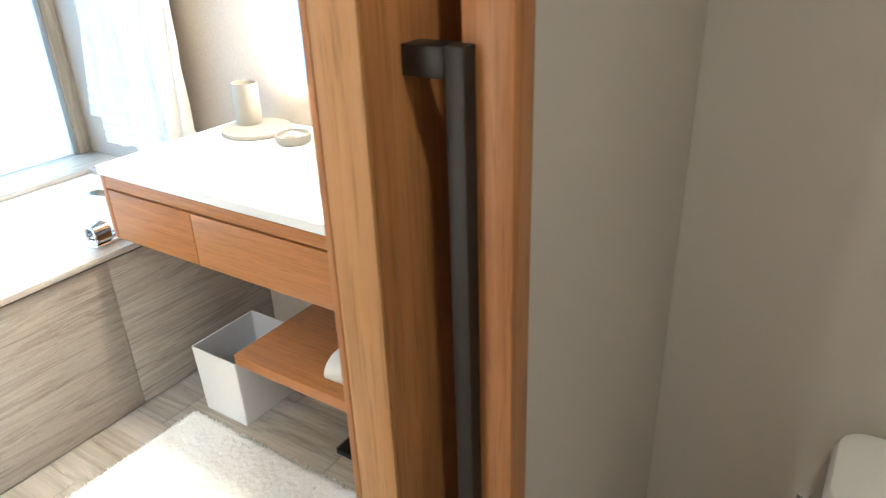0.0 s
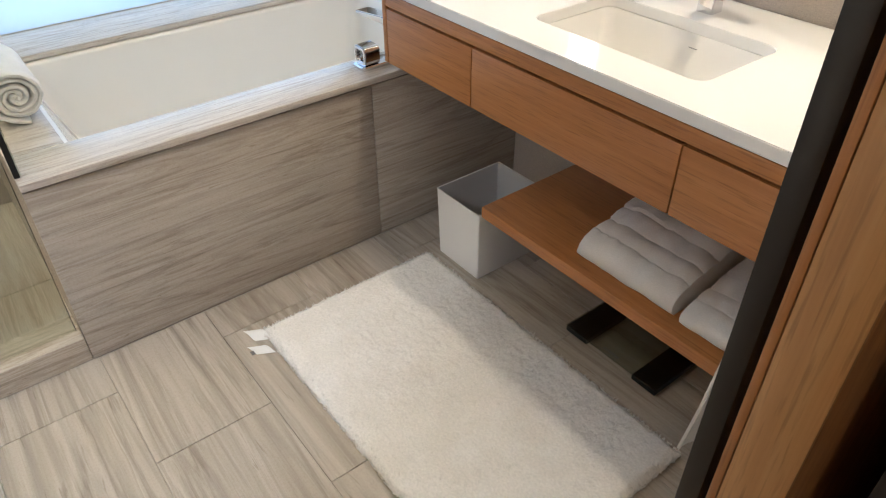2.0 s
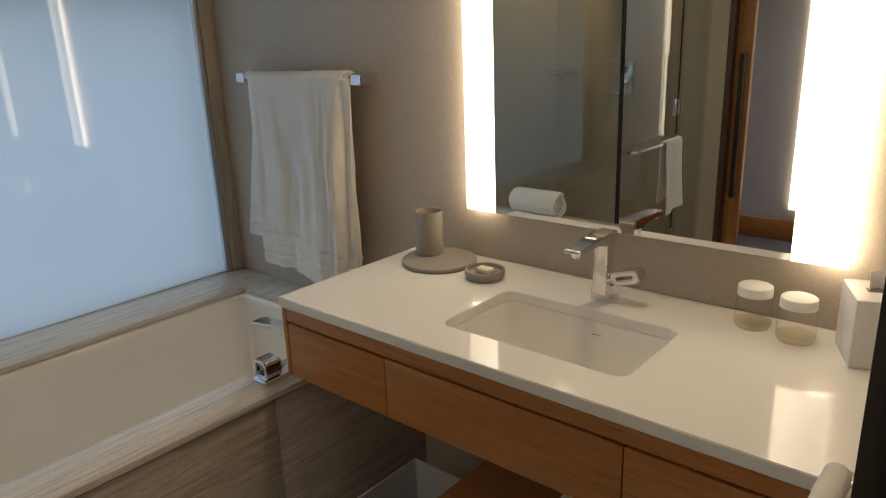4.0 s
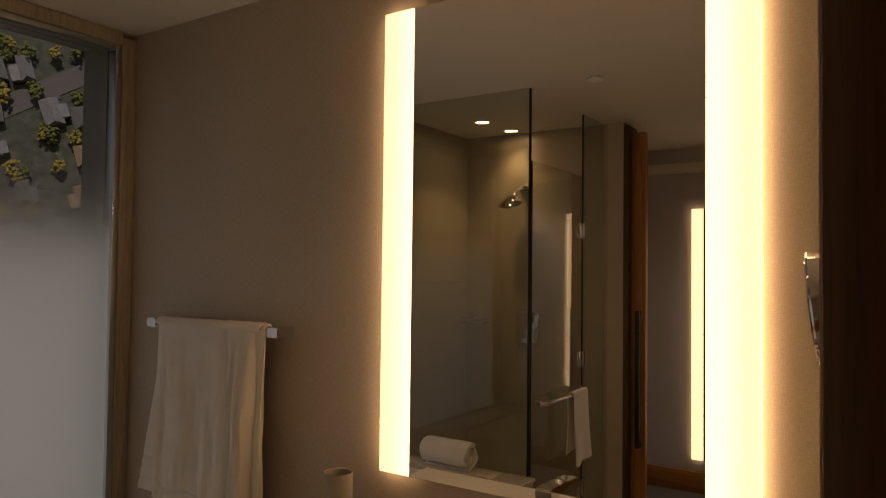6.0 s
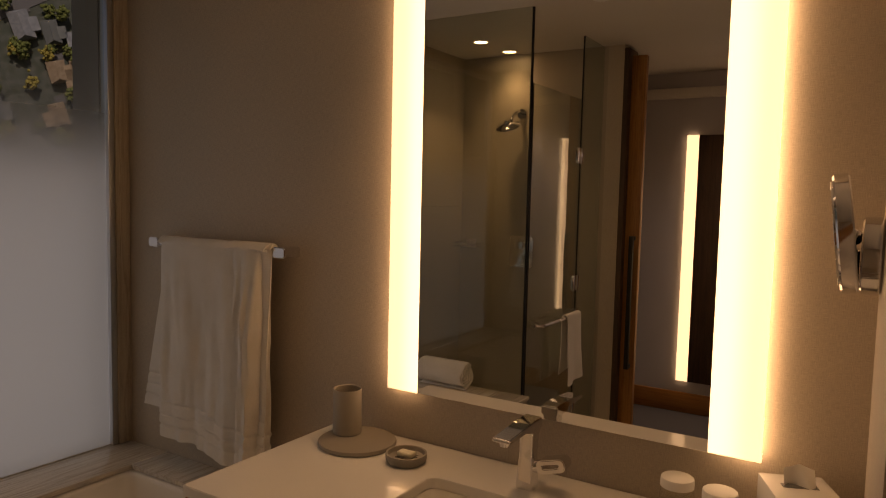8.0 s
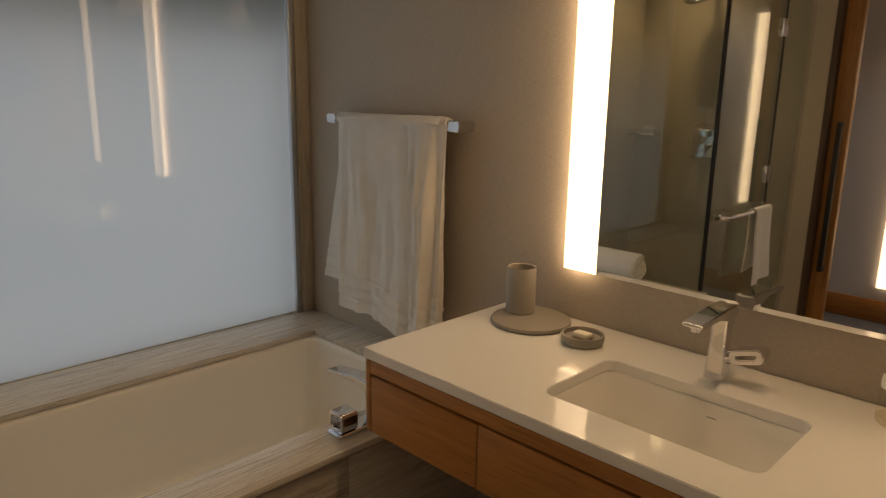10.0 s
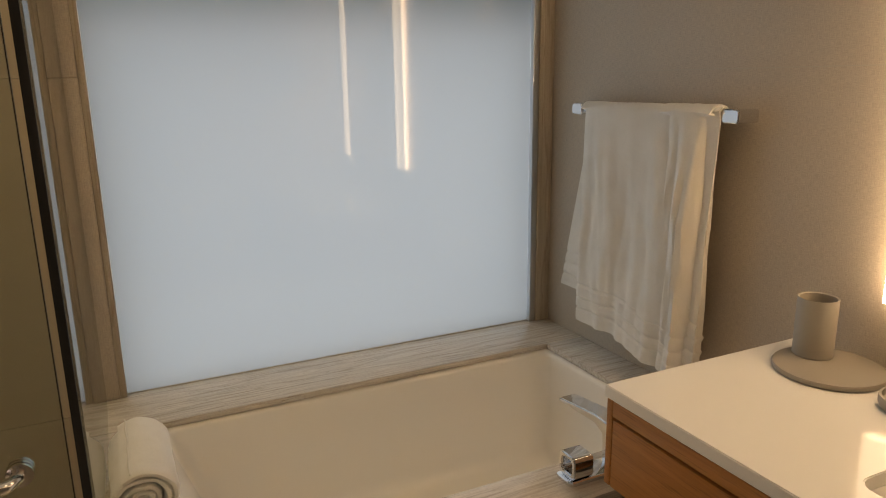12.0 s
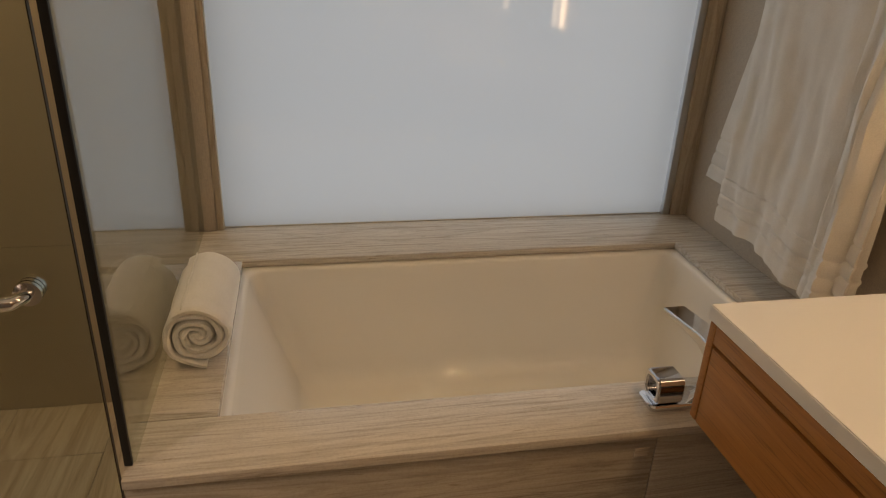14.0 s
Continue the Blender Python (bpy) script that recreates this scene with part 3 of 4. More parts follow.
rail("towel_rail", ((.325, -.0005, 1.391), (.957, -.0005, 1.391)), .062, "polished chrome towel rail with rounded square posts")


def hanging_towel():
    """Bath towel over the rail: a wide leaf, a doubled strip folded over it and the back leaf that flares out."""
    yb, zt, r = -.0625, 1.410, .017
    th = thing("hanging_towel", (.65, yb, .68), "white terry bath towel folded over the chrome rail", "towel")
    def leaf(name, top, low, drop, out, seed, n=(50, 60), fold=1.0, bands=True, back=False):
        """top and low: the x of both edges at the rail and at the hem; drop: the hem's fall at both edges."""
        def place(u, v):
            if v < .06 and not back:
                a = math.pi * v / .06
                return (top[0] + (top[1] - top[0]) * u, yb + (r + out) * math.cos(a), zt - r + (r + out * .25) * math.sin(a) + .002 * wob(u * 6, v, seed))
            k = (v - .06) / .94 if not back else v
            x = (top[0] + (top[1] - top[0]) * u) * (1 - k) + (low[0] + (low[1] - low[0]) * u) * k
            fall = drop[0] + (drop[1] - drop[0]) * u + .008 * math.sin(u * 7 + seed)
            amp = fold * min(1, k * 2.5)
            f = .013 * math.sin(u * 7 + seed + k * .9) + .019 * wob(u * 3, k * 1.6, seed) + .018 * wob(u * 8, k * 1.5, seed + 4) + .007 * wob(u * 17, k * 5, seed + 8) + .0012 * wob(u * 60, k * 70, seed + 2)
            round_edge = (.034 if out > .01 else .018) * (abs(2 * u - 1) ** (2.6 if out > .01 else 5))
            y = yb - (r + out) - .010 * k - amp * f + round_edge * fold if not back else yb + r + .004 + .014 * f
            if bands and any(abs(fall * (1 - k) - h) < .006 for h in (.045, .085, .13)):
                y += .006
            return (x, min(y, -.007), zt - r - (fall - r) * k)
        part(name, sheet(*n, place, .006), M_TERRY, th)
    leaf("back_leaf", (.375, .90), (.225, .80), (.645, .69), 0, 3.1, (36, 60), 1.0, True, True)
    leaf("inner_leaf", (.70, .930), (.69, .910), (.72, .715), .000, 5.2, (24, 80), .4)
    leaf("front_leaf", (.372, .80), (.380, .80), (.720, .745), .004, 1.3, (46, 110))
    leaf("doubled_fold", (.735, .915), (.715, .892), (.735, .755), .014, 2.2, (30, 110), 1.1)


hanging_towel()

# ---- lit mirror ----
mir = thing("lit_mirror", (1.88, -.0005, 1.014), "large wall mirror with lit frosted strips down both sides", "mirror")
part("silvered_glass", box(1.474, 2.275, -.035, -.030, 1.014, 2.349, .001), M_MIRROR, mir, "mirror glass", False)
part("back_box", box(1.42, 2.335, -.0295, -.0008, 1.03, 2.33), M_ALU, mir)
for a, b, c, d in ((1.368, 1.4735, 1.370, 1.4195), (2.2755, 2.388, 2.3355, 2.386)):
    part("light_strip", box(a, b, -.035, -.030, 1.014, 2.349, .001), M_STRIP, mir, "frosted glass strip lit warm white from behind", False)
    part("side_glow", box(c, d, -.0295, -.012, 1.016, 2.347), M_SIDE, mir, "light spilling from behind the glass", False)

# ---- vanity ----
van = thing("vanity_cabinet", (1.87, -.3, .63), "wall-hung warm oak vanity cabinet with three drawers", "vanity")
X0, X1, YF = 1.16, XE, -.590
part("end_panel", box(X0, X0 + .018, YF, -.0005, .631, .829, .0015), M_WOODY, van)
part("top_rail", box(X0 + .0185, X1 - .001, YF, YF + .03, .794, .829, .0015), M_WOODX, van)
part("carcass", box(X0 + .0185, X1 - .001, YF + .022, -.001, .633, .674), M_WOODX, van)
# a dark board gives the drawer gaps their shade by colour
part("finger_groove", box(X0 + .0185, X1 - .001, YF + .060, YF + .075, .675, .829), M_DARKW, van, "dark backing that stands in for shade behind the drawer fronts")
for a, b in ((X0 + .0205, 1.5455), (1.5485, 2.1605), (2.1635, X1 - .002)):
    part("drawer_front", box(a, b, YF, YF + .02, .631, .787, .0015), M_WOODX, van)

top = thing("worktop", (1.87, -.3, .83), "white quartz worktop with an undermount basin cut-out", "worktop")
SX0, SX1, SY0, SY1 = 1.632, 2.106, -.477, -.198
bt = bmesh.new()
inn = [((SX0 + SX1) / 2 + u, (SY0 + SY1) / 2 + v) for u, v in outline(SX1 - SX0, SY1 - SY0, .03, 6)]
n = len(inn) // 4
quad_corner = [(XE - .0005, -.0006), (1.155, -.0006), (1.155, -.594), (XE - .0005, -.594)]
for z, flip in ((.86, False), (.832, True)):
    vi = [bt.verts.new((x, y, z)) for x, y in inn]
    vo = [bt.verts.new((x, y, z)) for x, y in quad_corner]
    for c in range(4):
        seg = vi[c * n:(c + 1) * n]
        for k in range(n - 1):
            f = (vo[c], seg[k + 1], seg[k])
            bt.faces.new(f)
        nxt = vi[((c + 1) * n) % len(vi)]
        bt.faces.new((vo[c], vo[(c + 1) % 4], nxt, seg[-1]))
    if not flip:
        top_i, top_o = vi, vo
    else:
        low_i, low_o = vi, vo
for k in range(len(inn)):
    j = (k + 1) % len(inn)
    bt.faces.new((top_i[k], top_i[j], low_i[j], low_i[k]))
for k in range(4):
    j = (k + 1) % 4
    bt.faces.new((top_o[k], top_o[j], low_o[j], low_o[k]))
bmesh.ops.recalc_face_normals(bt, faces=bt.faces)
bmesh.ops.bevel(bt, geom=[e for e in bt.edges if e.calc_face_angle(0) > 1.2], offset=.002, segments=2, affect="EDGES")
part("slab", bt, M_QUARTZ, top)

sink = thing("basin", (1.87, -.34, .678), "white ceramic rectangular undermount basin", "basin")
def sr(g, z, r, back=0.0):
    cx, cy = (SX0 + SX1) / 2, (SY0 + SY1) / 2
    return [(cx + u, cy + v, z) for u, v in outline(SX1 - SX0 - 2 * g, SY1 - SY0 - 2 * g, r, 6)]
b = loft([sr(-.02, .8315, .04), sr(-.001, .8315, .030), sr(.0012, .829, .030), sr(.006, .80, .03), sr(.026, .705, .04), sr(.045, .686, .045), sr(.10, .678, .03)], (False, True))
bmesh.ops.recalc_face_normals(b, faces=b.faces)
bmesh.ops.reverse_faces(b, faces=b.faces)
part("bowl", b, M_CERAM, sink)
part("drain", lathe([(0, .004), (.022, .004), (.026, .0)], (1.87, -.34, .6785), 24), M_CHROME, sink, "chrome drain")
for k in range(4):
    part("maker_mark", box(1.888 + .006 * k, 1.8925 + .006 * k, -.2045, -.2040, .7985, .8010), M_INK, sink, "small grey print")

shelf = solo("vanity_shelf", box(1.556, XE - .001, -.546, -.0005, .275, .312, .002), M_WOODX, "open warm oak shelf under the vanity", "shelf")

# ---- basin tap ----
tap = thing("basin_tap", (1.872, -.105, .86), "polished chrome single-lever basin tap with a long flat spout", "tap")
fx, fy, fz = 1.864, -.114, .86
def sect(cx, cy, w, d, z, r=.007):
    return [(cx + u, cy + v, z) for u, v in outline(w, d, r, 4)]
b = loft([sect(fx, fy, .046, .046, fz), sect(fx, fy, .044, .044, fz + .03), sect(fx, fy + .002, .036, .040, fz + .09), sect(fx, fy + .004, .038, .044, fz + .125), sect(fx, fy + .004, .042, .05, fz + .152)])
bmesh.ops.recalc_face_normals(b, faces=b.faces)
part("body", b, M_CHROME, tap)
prof = [(.032, .150), (.032, .176), (-.02, .177), (-.150, .168), (-.157, .163), (-.155, .157), (-.13, .156), (-.06, .157), (-.02, .146)]
b = loft([[(fx + s, fy + py, fz + pz) for py, pz in prof] for s in (-.023, .023)])
bmesh.ops.recalc_face_normals(b, faces=b.faces)
bmesh.ops.bevel(b, geom=[e for e in b.edges if e.calc_face_angle(0) > .8], offset=.0025, segments=2, affect="EDGES")
part("spout", b, M_CHROME, tap)
part("aerator", lathe([(0, 0), (.011, 0), (.012, .010), (.0, .010)], (fx, fy - .136, fz + .146), 20), M_CHROME, tap)
part("lever_stem", tube([(fx + .016, fy, fz + .055), (fx + .038, fy, fz + .064)], .015, 16), M_CHROME, tap)
bl = bmesh.new()
oo, ii = outline(.080, .036, .015), outline(.046, .010, .005)
def lv(u, v, d):
    return (fx + .070 + u * .95 - v * .2, fy + d - .08 * u, fz + .074 + v * .9 + u * .30)
rows4 = [[bl.verts.new(lv(u, v, d)) for u, v in q] for q, d in ((oo, -.024), (ii, -.024), (ii, .022), (oo, .022))]
for a, b2 in ((0, 1), (1, 2), (2, 3), (3, 0)):
    for k in range(len(oo)):
        j = (k + 1) % len(oo)
        bl.faces.new((rows4[a][k], rows4[a][j], rows4[b2][j], rows4[b2][k]))
bmesh.ops.recalc_face_normals(bl, faces=bl.faces)
bmesh.ops.bevel(bl, geom=[e for e in bl.edges if e.calc_face_angle(0) > 1.0], offset=.0025, segments=2, affect="EDGES")
part("lever", bl, M_CHROME, tap, "open chrome loop lever")

# ---- things on the worktop ----
cup = solo("tumbler", lathe([(0, .004), (.036, .004), (.040, 0), (.0425, .002), (.0425, .133), (.0415, .135), (.0385, .133), (.0385, .012), (0, .012)], (1.266, -.096, .8735)), M_CONC, "taupe resin tumbler standing on a round tray", "tumbler")
tray = solo("round_tray", lathe([(0, 0), (.110, 0), (.114, .003), (.114, .010), (.112, .013), (0, .013)], (1.326, -.122, .8602), 56), M_CONC, "flat round taupe resin tray on the worktop", "tray")
dish = thing("soap_dish", (1.523, -.156, .8602), "ribbed round taupe resin soap dish", "soap dish")
part("bowl", lathe([(0, 0), (.046, 0), (.053, .004), (.0560, .012), (.0565, .022), (.056, .027), (.051, .027), (.048, .016), (.03, .010), (0, .010)], (1.523, -.156, .8602), 48), M_CONC, dish)
for k in range(5):
    part("rib", box(1.493, 1.547, -.180 + .0135 * k, -.175 + .0135 * k, .8695, .8735, .001), M_CONC, dish)
soap = solo("soap_bar", box(1.496, 1.543, -.166, -.136, .8738, .8885, .005, 3), M_SOAP, "small ivory soap bar lying in the soap dish", "soap")


def jar(x, y):
    g = thing("drinking_glass", (x, y, .8602), "clear glass tumbler with a thick base under a white paper cap", "glass", "covered glasses")
    part("vessel", lathe([(.0365, .003), (.0395, .010), (.0400, .024), (.0378, .060), (.0348, .094), (.0340, .0945)], (x, y, .8602), 48), M_TUMBLER, g, "thin clear glass wall").visible_shadow = False
    part("glass_base", lathe([(0, 0), (.030, 0), (.0362, .003), (.0390, .010), (.0386, .0165), (.030, .0150), (0, .0145)], (x, y, .8602), 48), M_BASE, g, "thick amber-tinted base").visible_shadow = False
    cap = [(0, .0985), (.0335, .0985), (.0355, .097), (.0362, .094), (.0362, .078), (.0372, .078), (.0370, .0945), (.036, .099), (.0335, .1008), (0, .1005)]
    part("paper_cap", lathe(cap, (x, y, .8602), 48), M_PAPER, g, "white pleated paper cap")


jar(2.222, -.082)
jar(2.318, -.105)
tis = thing("tissue_box", (2.470, -.098, .8602), "white lacquered tissue box standing askew on the worktop", "tissue box")
part("box", box(2.405, 2.535, -.163, -.033, .8602, 1.003, .003), M_LACQ, tis)
part("slot", box(2.435, 2.505, -.109, -.087, 1.0032, 1.0042, .0004), M_INK, tis, "dark slot")
part("tissue", sheet(12, 10, lambda u, v: (2.44 + .06 * u, -.098 + .012 * math.sin(u * 6) * (1 - v) + .01 * v, 1.003 + .045 * v * (1 - .5 * abs(u - .5))), .0006), M_PAPER, tis, "white paper tissue sticking out")
tis.rotation_euler = (0, 0, radians(22))

# ---- things under the vanity ----
bn = thing("waste_bin", (1.417, -.39, 0), "square white leatherette waste bin", "waste bin")
bw = loft([[(1.417 + u, -.393 + v, z) for u, v in outline(w, d, .006, 3)] for w, d, z in ((.196, .25, .001), (.206, .262, .245), (.207, .263, .247), (.198, .254, .247))], (True, False))
bmesh.ops.recalc_face_normals(bw, faces=bw.faces)
part("shell", bw, M_BIN, bn)
bi = loft([[(1.417 + u, -.393 + v, z) for u, v in outline(w, d, .006, 3)] for w, d, z in ((.1975, .2535, .2468), (.196, .252, .24), (.188, .242, .012))], (False, True))
part("lining", bi, M_BINI, bn, "grey lined inside")

sc = thing("bathroom_scale", (2.01, -.31, 0), "glass bathroom scale with two black foot bars", "scale")
part("glass_plate", box(1.853, 2.172, -.468, -.15, .022, .028, .0015), M_PLATE, sc, "", False)
for a, b in ((1.853, 1.932), (2.093, 2.172)):
    part("foot_bar", box(a, b, -.466, -.152, .004, .0215, .003), M_BLACK, sc, "black plastic bar")
for k in range(6):
    part("maker_mark", box(1.985 + .009 * k, 1.991 + .009 * k, -.458, -.451, .0284, .0288), M_INK, sc, "small dark print")


def folded_towel(x0, x1, y0, y1, z0, scale, seed):
    """A towel folded into a soft wedge: a fat fold in front, hem stripes across the top."""
    th = thing("folded_towel", ((x0 + x1) / 2, (y0 + y1) / 2, z0), "white terry towel folded into a soft thick pad on the shelf", "towel", "towels on the shelf")
    d = y1 - y0
    prof = [(.012, .001), (.003, .012), (.0, .028), (.004, .046), (.016, .060), (.034, .068), (.050, .073), (.056, .071), (.063, .078), (.085, .083), (.103, .086), (.109, .084), (.116, .091), (.140, .095), (.156, .098), (.162, .096), (.169, .103), (.20, .108), (.26, .112), (d - .012, .110), (d - .002, .095), (d, .05), (d - .004, .002)]
    n = 34
    rings = []
    for i in range(n + 1):
        u = i / n
        e = 1 - .10 * abs(2 * u - 1) ** 7
        x = x0 + (x1 - x0) * u
        rings.append([(x + .004 * wob(q * 30, h * 40, seed + i * .02), y0 + q + .006 * wob(u * 5, h * 20, seed) + .010 * (1 - e) * (q < .1), z0 + .0005 + max(.0, h * scale * e + (.008 * wob(u * 6, q * 14, seed + 9) + .004 * wob(u * 17, q * 40, seed + 3)) * (h > .02))) for q, h in prof])
    bm = bmesh.new()
    vs = [[bm.verts.new(p) for p in ring] for ring in rings]
    m = len(prof)
    for a, b in zip(vs, vs[1:]):
        for k in range(m):
            bm.faces.new((a[k], a[(k + 1) % m], b[(k + 1) % m], b[k]))
    bm.faces.new(vs[0])
    bm.faces.new(vs[-1][::-1])
    bmesh.ops.recalc_face_normals(bm, faces=bm.faces)
    part("folded_cloth", bm, M_TERRY, th)


folded_towel(1.885, 2.178, -.505, -.13, .312, 1.0, 2.0)
folded_towel(2.205, 2.46, -.512, -.20, .312, .78, 7.0)

# ---- bath mat ----
def mat_rug():
    th = thing("bath_mat", (1.82, -.86, 0), "thick shaggy white cotton bath mat on the stone floor", "bath mat")
    x0, x1, y0, y1 = 1.312, 2.328, -1.165, -.562
    def face(u, v):
        eu, ev = min(u, 1 - u), min(v, 1 - v)
        e = min(1.0, min(eu * (x1 - x0), ev * (y1 - y0)) / .018)
        x = x0 + (x1 - x0) * u + .005 * wob(v * 14, 3) * (1 - min(1, eu * 12))
        y = y0 + (y1 - y0) * v + .005 * wob(u * 24, 7) * (1 - min(1, ev * 9))
        return (x, y, .003 + .018 * math.sqrt(e) + (.0035 * wob(x * 70, y * 70) + .004 * wob(x * 16, y * 16, 2)) * e)
    part("woven_body", sheet(200, 120, face), M_RUG, th)
    rng = random.Random(5)
    tb = bmesh.new()
    for _ in range(5200):
        s = rng.random()
        if s < .62:
            x, y = rng.uniform(x0, x1), rng.uniform(y0, y1)
        elif s < .81:
            x, y = rng.uniform(x0, x1), rng.choice((y0, y1)) + rng.uniform(-.003, .003)
        else:
            x, y = rng.choice((x0, x1)) + rng.uniform(-.003, .003), rng.uniform(y0, y1)
        edge = min(x - x0, x1 - x, y - y0, y1 - y) < .006
        h = rng.uniform(.005, .010)
        zb = .006 if edge else .018
        a = rng.uniform(0, 6.283)
        lean = rng.uniform(.2, .9) * h
        w = rng.uniform(.0016, .003)
        c, s2 = math.cos(a), math.sin(a)
        p = [tb.verts.new((x - s2 * w, y + c * w, zb)), tb.verts.new((x + s2 * w, y - c * w, zb)), tb.verts.new((x + c * w * 1.5, y + s2 * w * 1.5, zb)), tb.verts.new((x + c * lean, y + s2 * lean, zb + h))]
        for q in ((0, 1, 3), (1, 2, 3), (2, 0, 3)):
            tb.faces.new([p[k] for k in q])
    tagged(part("loop_fringe", tb, M_RUG, th), kind="stuff")
    for k, (yy, w) in enumerate(((-1.185, .055), (-1.205, .04))):
        part("care_label", sheet(6, 4, lambda u, v, k=k, yy=yy, w=w: (1.335 + .06 * k + w * (u - .5) - .03 * v, yy - .045 * v + .012 * u + .02, .010 - .006 * v + .003 * math.sin(u * 5)), .0006), M_PAPER, th, "white sewn-in label")
    part("label_print", box(1.372, 1.388, -1.232, -1.222, .0085, .0092), M_INK, th, "dark mark on the label")


mat_rug()

# ---- right-hand wall: towel on a rail, magnifying mirror ----
rail("short_towel_rail", ((XE - .0005, -.865, .885), (XE - .0005, -.64, .885)), .075, "polished chrome short towel rail beside the vanity", True)
def side_towel():
    th = thing("hand_towel", (2.50, -.75, .5), "white hand towel hanging from the short rail", "towel")
    zt, xb = .918, XE - .0755
    def pl(u, v):
        y = -.846 + .20 * u + .012 * math.sin(v * 4) * (.5 - u)
        if v < .12:
            a = math.pi * v / .12
            return (xb + .019 * math.cos(a), y, zt - .012 + .022 * math.sin(a))
        k = (v - .12) / .88
        f = .020 * math.sin(u * 11 + 1) * k + .012 * wob(u * 3, k * 3, 8)
        return (xb - .019 - f * .8 - .02 * k, y - .035 * k * (1 - u) + .02 * k * math.sin(u * 5), zt - .012 - (.37 + .10 * (1 - u) ** 2) * k - .03 * math.sin(u * 9) * k)
    part("front_leaf", sheet(30, 50, pl, .005), M_TERRY, th)
    part("wrapped_fold", tube([(xb, -.842, .900), (xb, -.75, .902), (xb, -.655, .900)], .0185, 16), M_TERRY, th)
    def pb(u, v):
        return (xb + .018 + .008 * math.sin(u * 9) * v, -.836 + .17 * u, zt - .013 - .30 * v)
    part("back_leaf", sheet(20, 24, pb, .005), M_TERRY, th)
side_towel()

mag = thing("magnifying_mirror", (XE, -.33, 1.52), "round chrome shaving mirror on a swivel wall arm", "magnifying mirror")
def disc(name, c, axis, r, w, material, label=""):
    axis = Vector(axis).normalized()
    b = lathe([(0, -w / 2), (r - .003, -w / 2), (r, -w / 2 + .003), (r, w / 2 - .003), (r - .003, w / 2), (0, w / 2)], (0, 0, 0), 48)
    b.transform(Matrix.Translation(c) @ axis.to_track_quat("Z", "Y").to_matrix().to_4x4())
    return part(name, b, material, mag, label)
disc("wall_plate", (XE - .0165, -.30, 1.502), (1, 0, 0), .066, .032, M_CHROME)
part("arm", tube([(XE - .030, -.305, 1.530), (XE - .050, -.322, 1.532), (2.531, -.342, 1.536)], .007), M_CHROME, mag)
joint = bmesh.new()
bmesh.ops.create_uvsphere(joint, u_segments=20, v_segments=12, radius=.015, matrix=Matrix.Translation((XE - .046, -.318, 1.533)))
part("ball_joint", joint, M_CHROME, mag)
part("pivot", lathe([(0, -.036), (.0135, -.036), (.0155, -.034), (.0155, -.016), (.0145, -.0155), (.0145, -.0145), (.0155, -.014), (.0155, .026), (.013, .029), (0, .029)], (XE - .049, -.315, 1.484), 28), M_CHROME, mag)
disc("mirror_head", (2.527, -.345, 1.54), (1, .05, .12), .100, .026, M_CHROME)
disc("mirror_face", (2.5135, -.3457, 1.5384), (1, .05, .12), .091, .002, M_MIRROR, "round magnifying mirror glass")

# ---- sliding door between bathroom and toilet room ----
door = tagged(new("door_1"), "half-open sliding warm oak door with long dark pulls", "door", "", "structure")
door.location = (2.68, -.8, 0)
part("door_leaf", box(2.640, 2.702, -1.196, -.30, .008, 2.29, .002), M_WOODZ, door)
part("edge_lipping", box(2.6495, 2.702, -1.202, -1.1962, .008, 2.29, .0015), M_WOODL, door, "paler oak lipping")
part("edge_lipping", box(2.640, 2.6487, -1.202, -1.1962, .008, 2.29, .0015), M_WOODZ, door)
for face, back, front in ((2.702, 2.746, 2.766), (2.640, 2.614, 2.589)):
    lo, hi = min(back, front), max(back, front)
    pull = part("door_handle", box(lo, hi, -1.148, -1.1200, .55, 1.39, .0015), M_BRONZE, door, "square dark bronze pull bar")
    for z0 in (.552, 1.362):
        part("standoff", box(min(face, back) + .0003, max(face, back) - .0003, -1.148, -1.120, z0, z0 + .027, .001), M_BRONZE, pull)

# ---- toilet behind the partition ----
toi = thing("toilet", (3.27, -.8, 0), "white ceramic toilet with a chrome side lever", "toilet")
part("tank", loft([[(3.285 + u, -.625 + v, z) for u, v in outline(w, d, .035, 6)] for w, d, z in ((.33, .17, .36), (.36, .19, .40), (.37, .20, .652))]), M_CERAM, toi)
part("tank_lid", loft([[(3.285 + u, -.63 + v, z) for u, v in outline(w, d, .045, 6)] for w, d, z in ((.372, .206, .653), (.376, .21, .658), (.376, .21, .685), (.362, .196, .700), (.32, .16, .705))]), M_CERAM, toi)
part("lever", tube([(3.101, -.68, .634), (3.082, -.68, .634), (3.075, -.684, .642), (3.073, -.69, .655), (3.073, -.692, .676)], [.007, .007, .008, .009, .009]), M_CHROME, toi, "chrome flush lever")
part("bowl", loft([[(3.285 + u, -.93 + dy + v, z) for u, v in outline(w, d, r, 8)] for w, d, r, dy, z in ((.24, .46, .10, .03, 0), (.24, .46, .10, .03, .10), (.30, .46, .14, .0, .25), (.36, .46, .17, -.01, .38), (.37, .47, .18, -.01, .40))]), M_CERAM, toi)
part("seat", loft([[(3.285 + u, -.94 + v, z) for u, v in outline(w, d, r, 8)] for w, d, r, z in ((.37, .47, .18, .402), (.375, .475, .185, .41), (.375, .475, .185, .43), (.35, .45, .17, .442))]), M_CERAM, toi, "closed white seat lid")

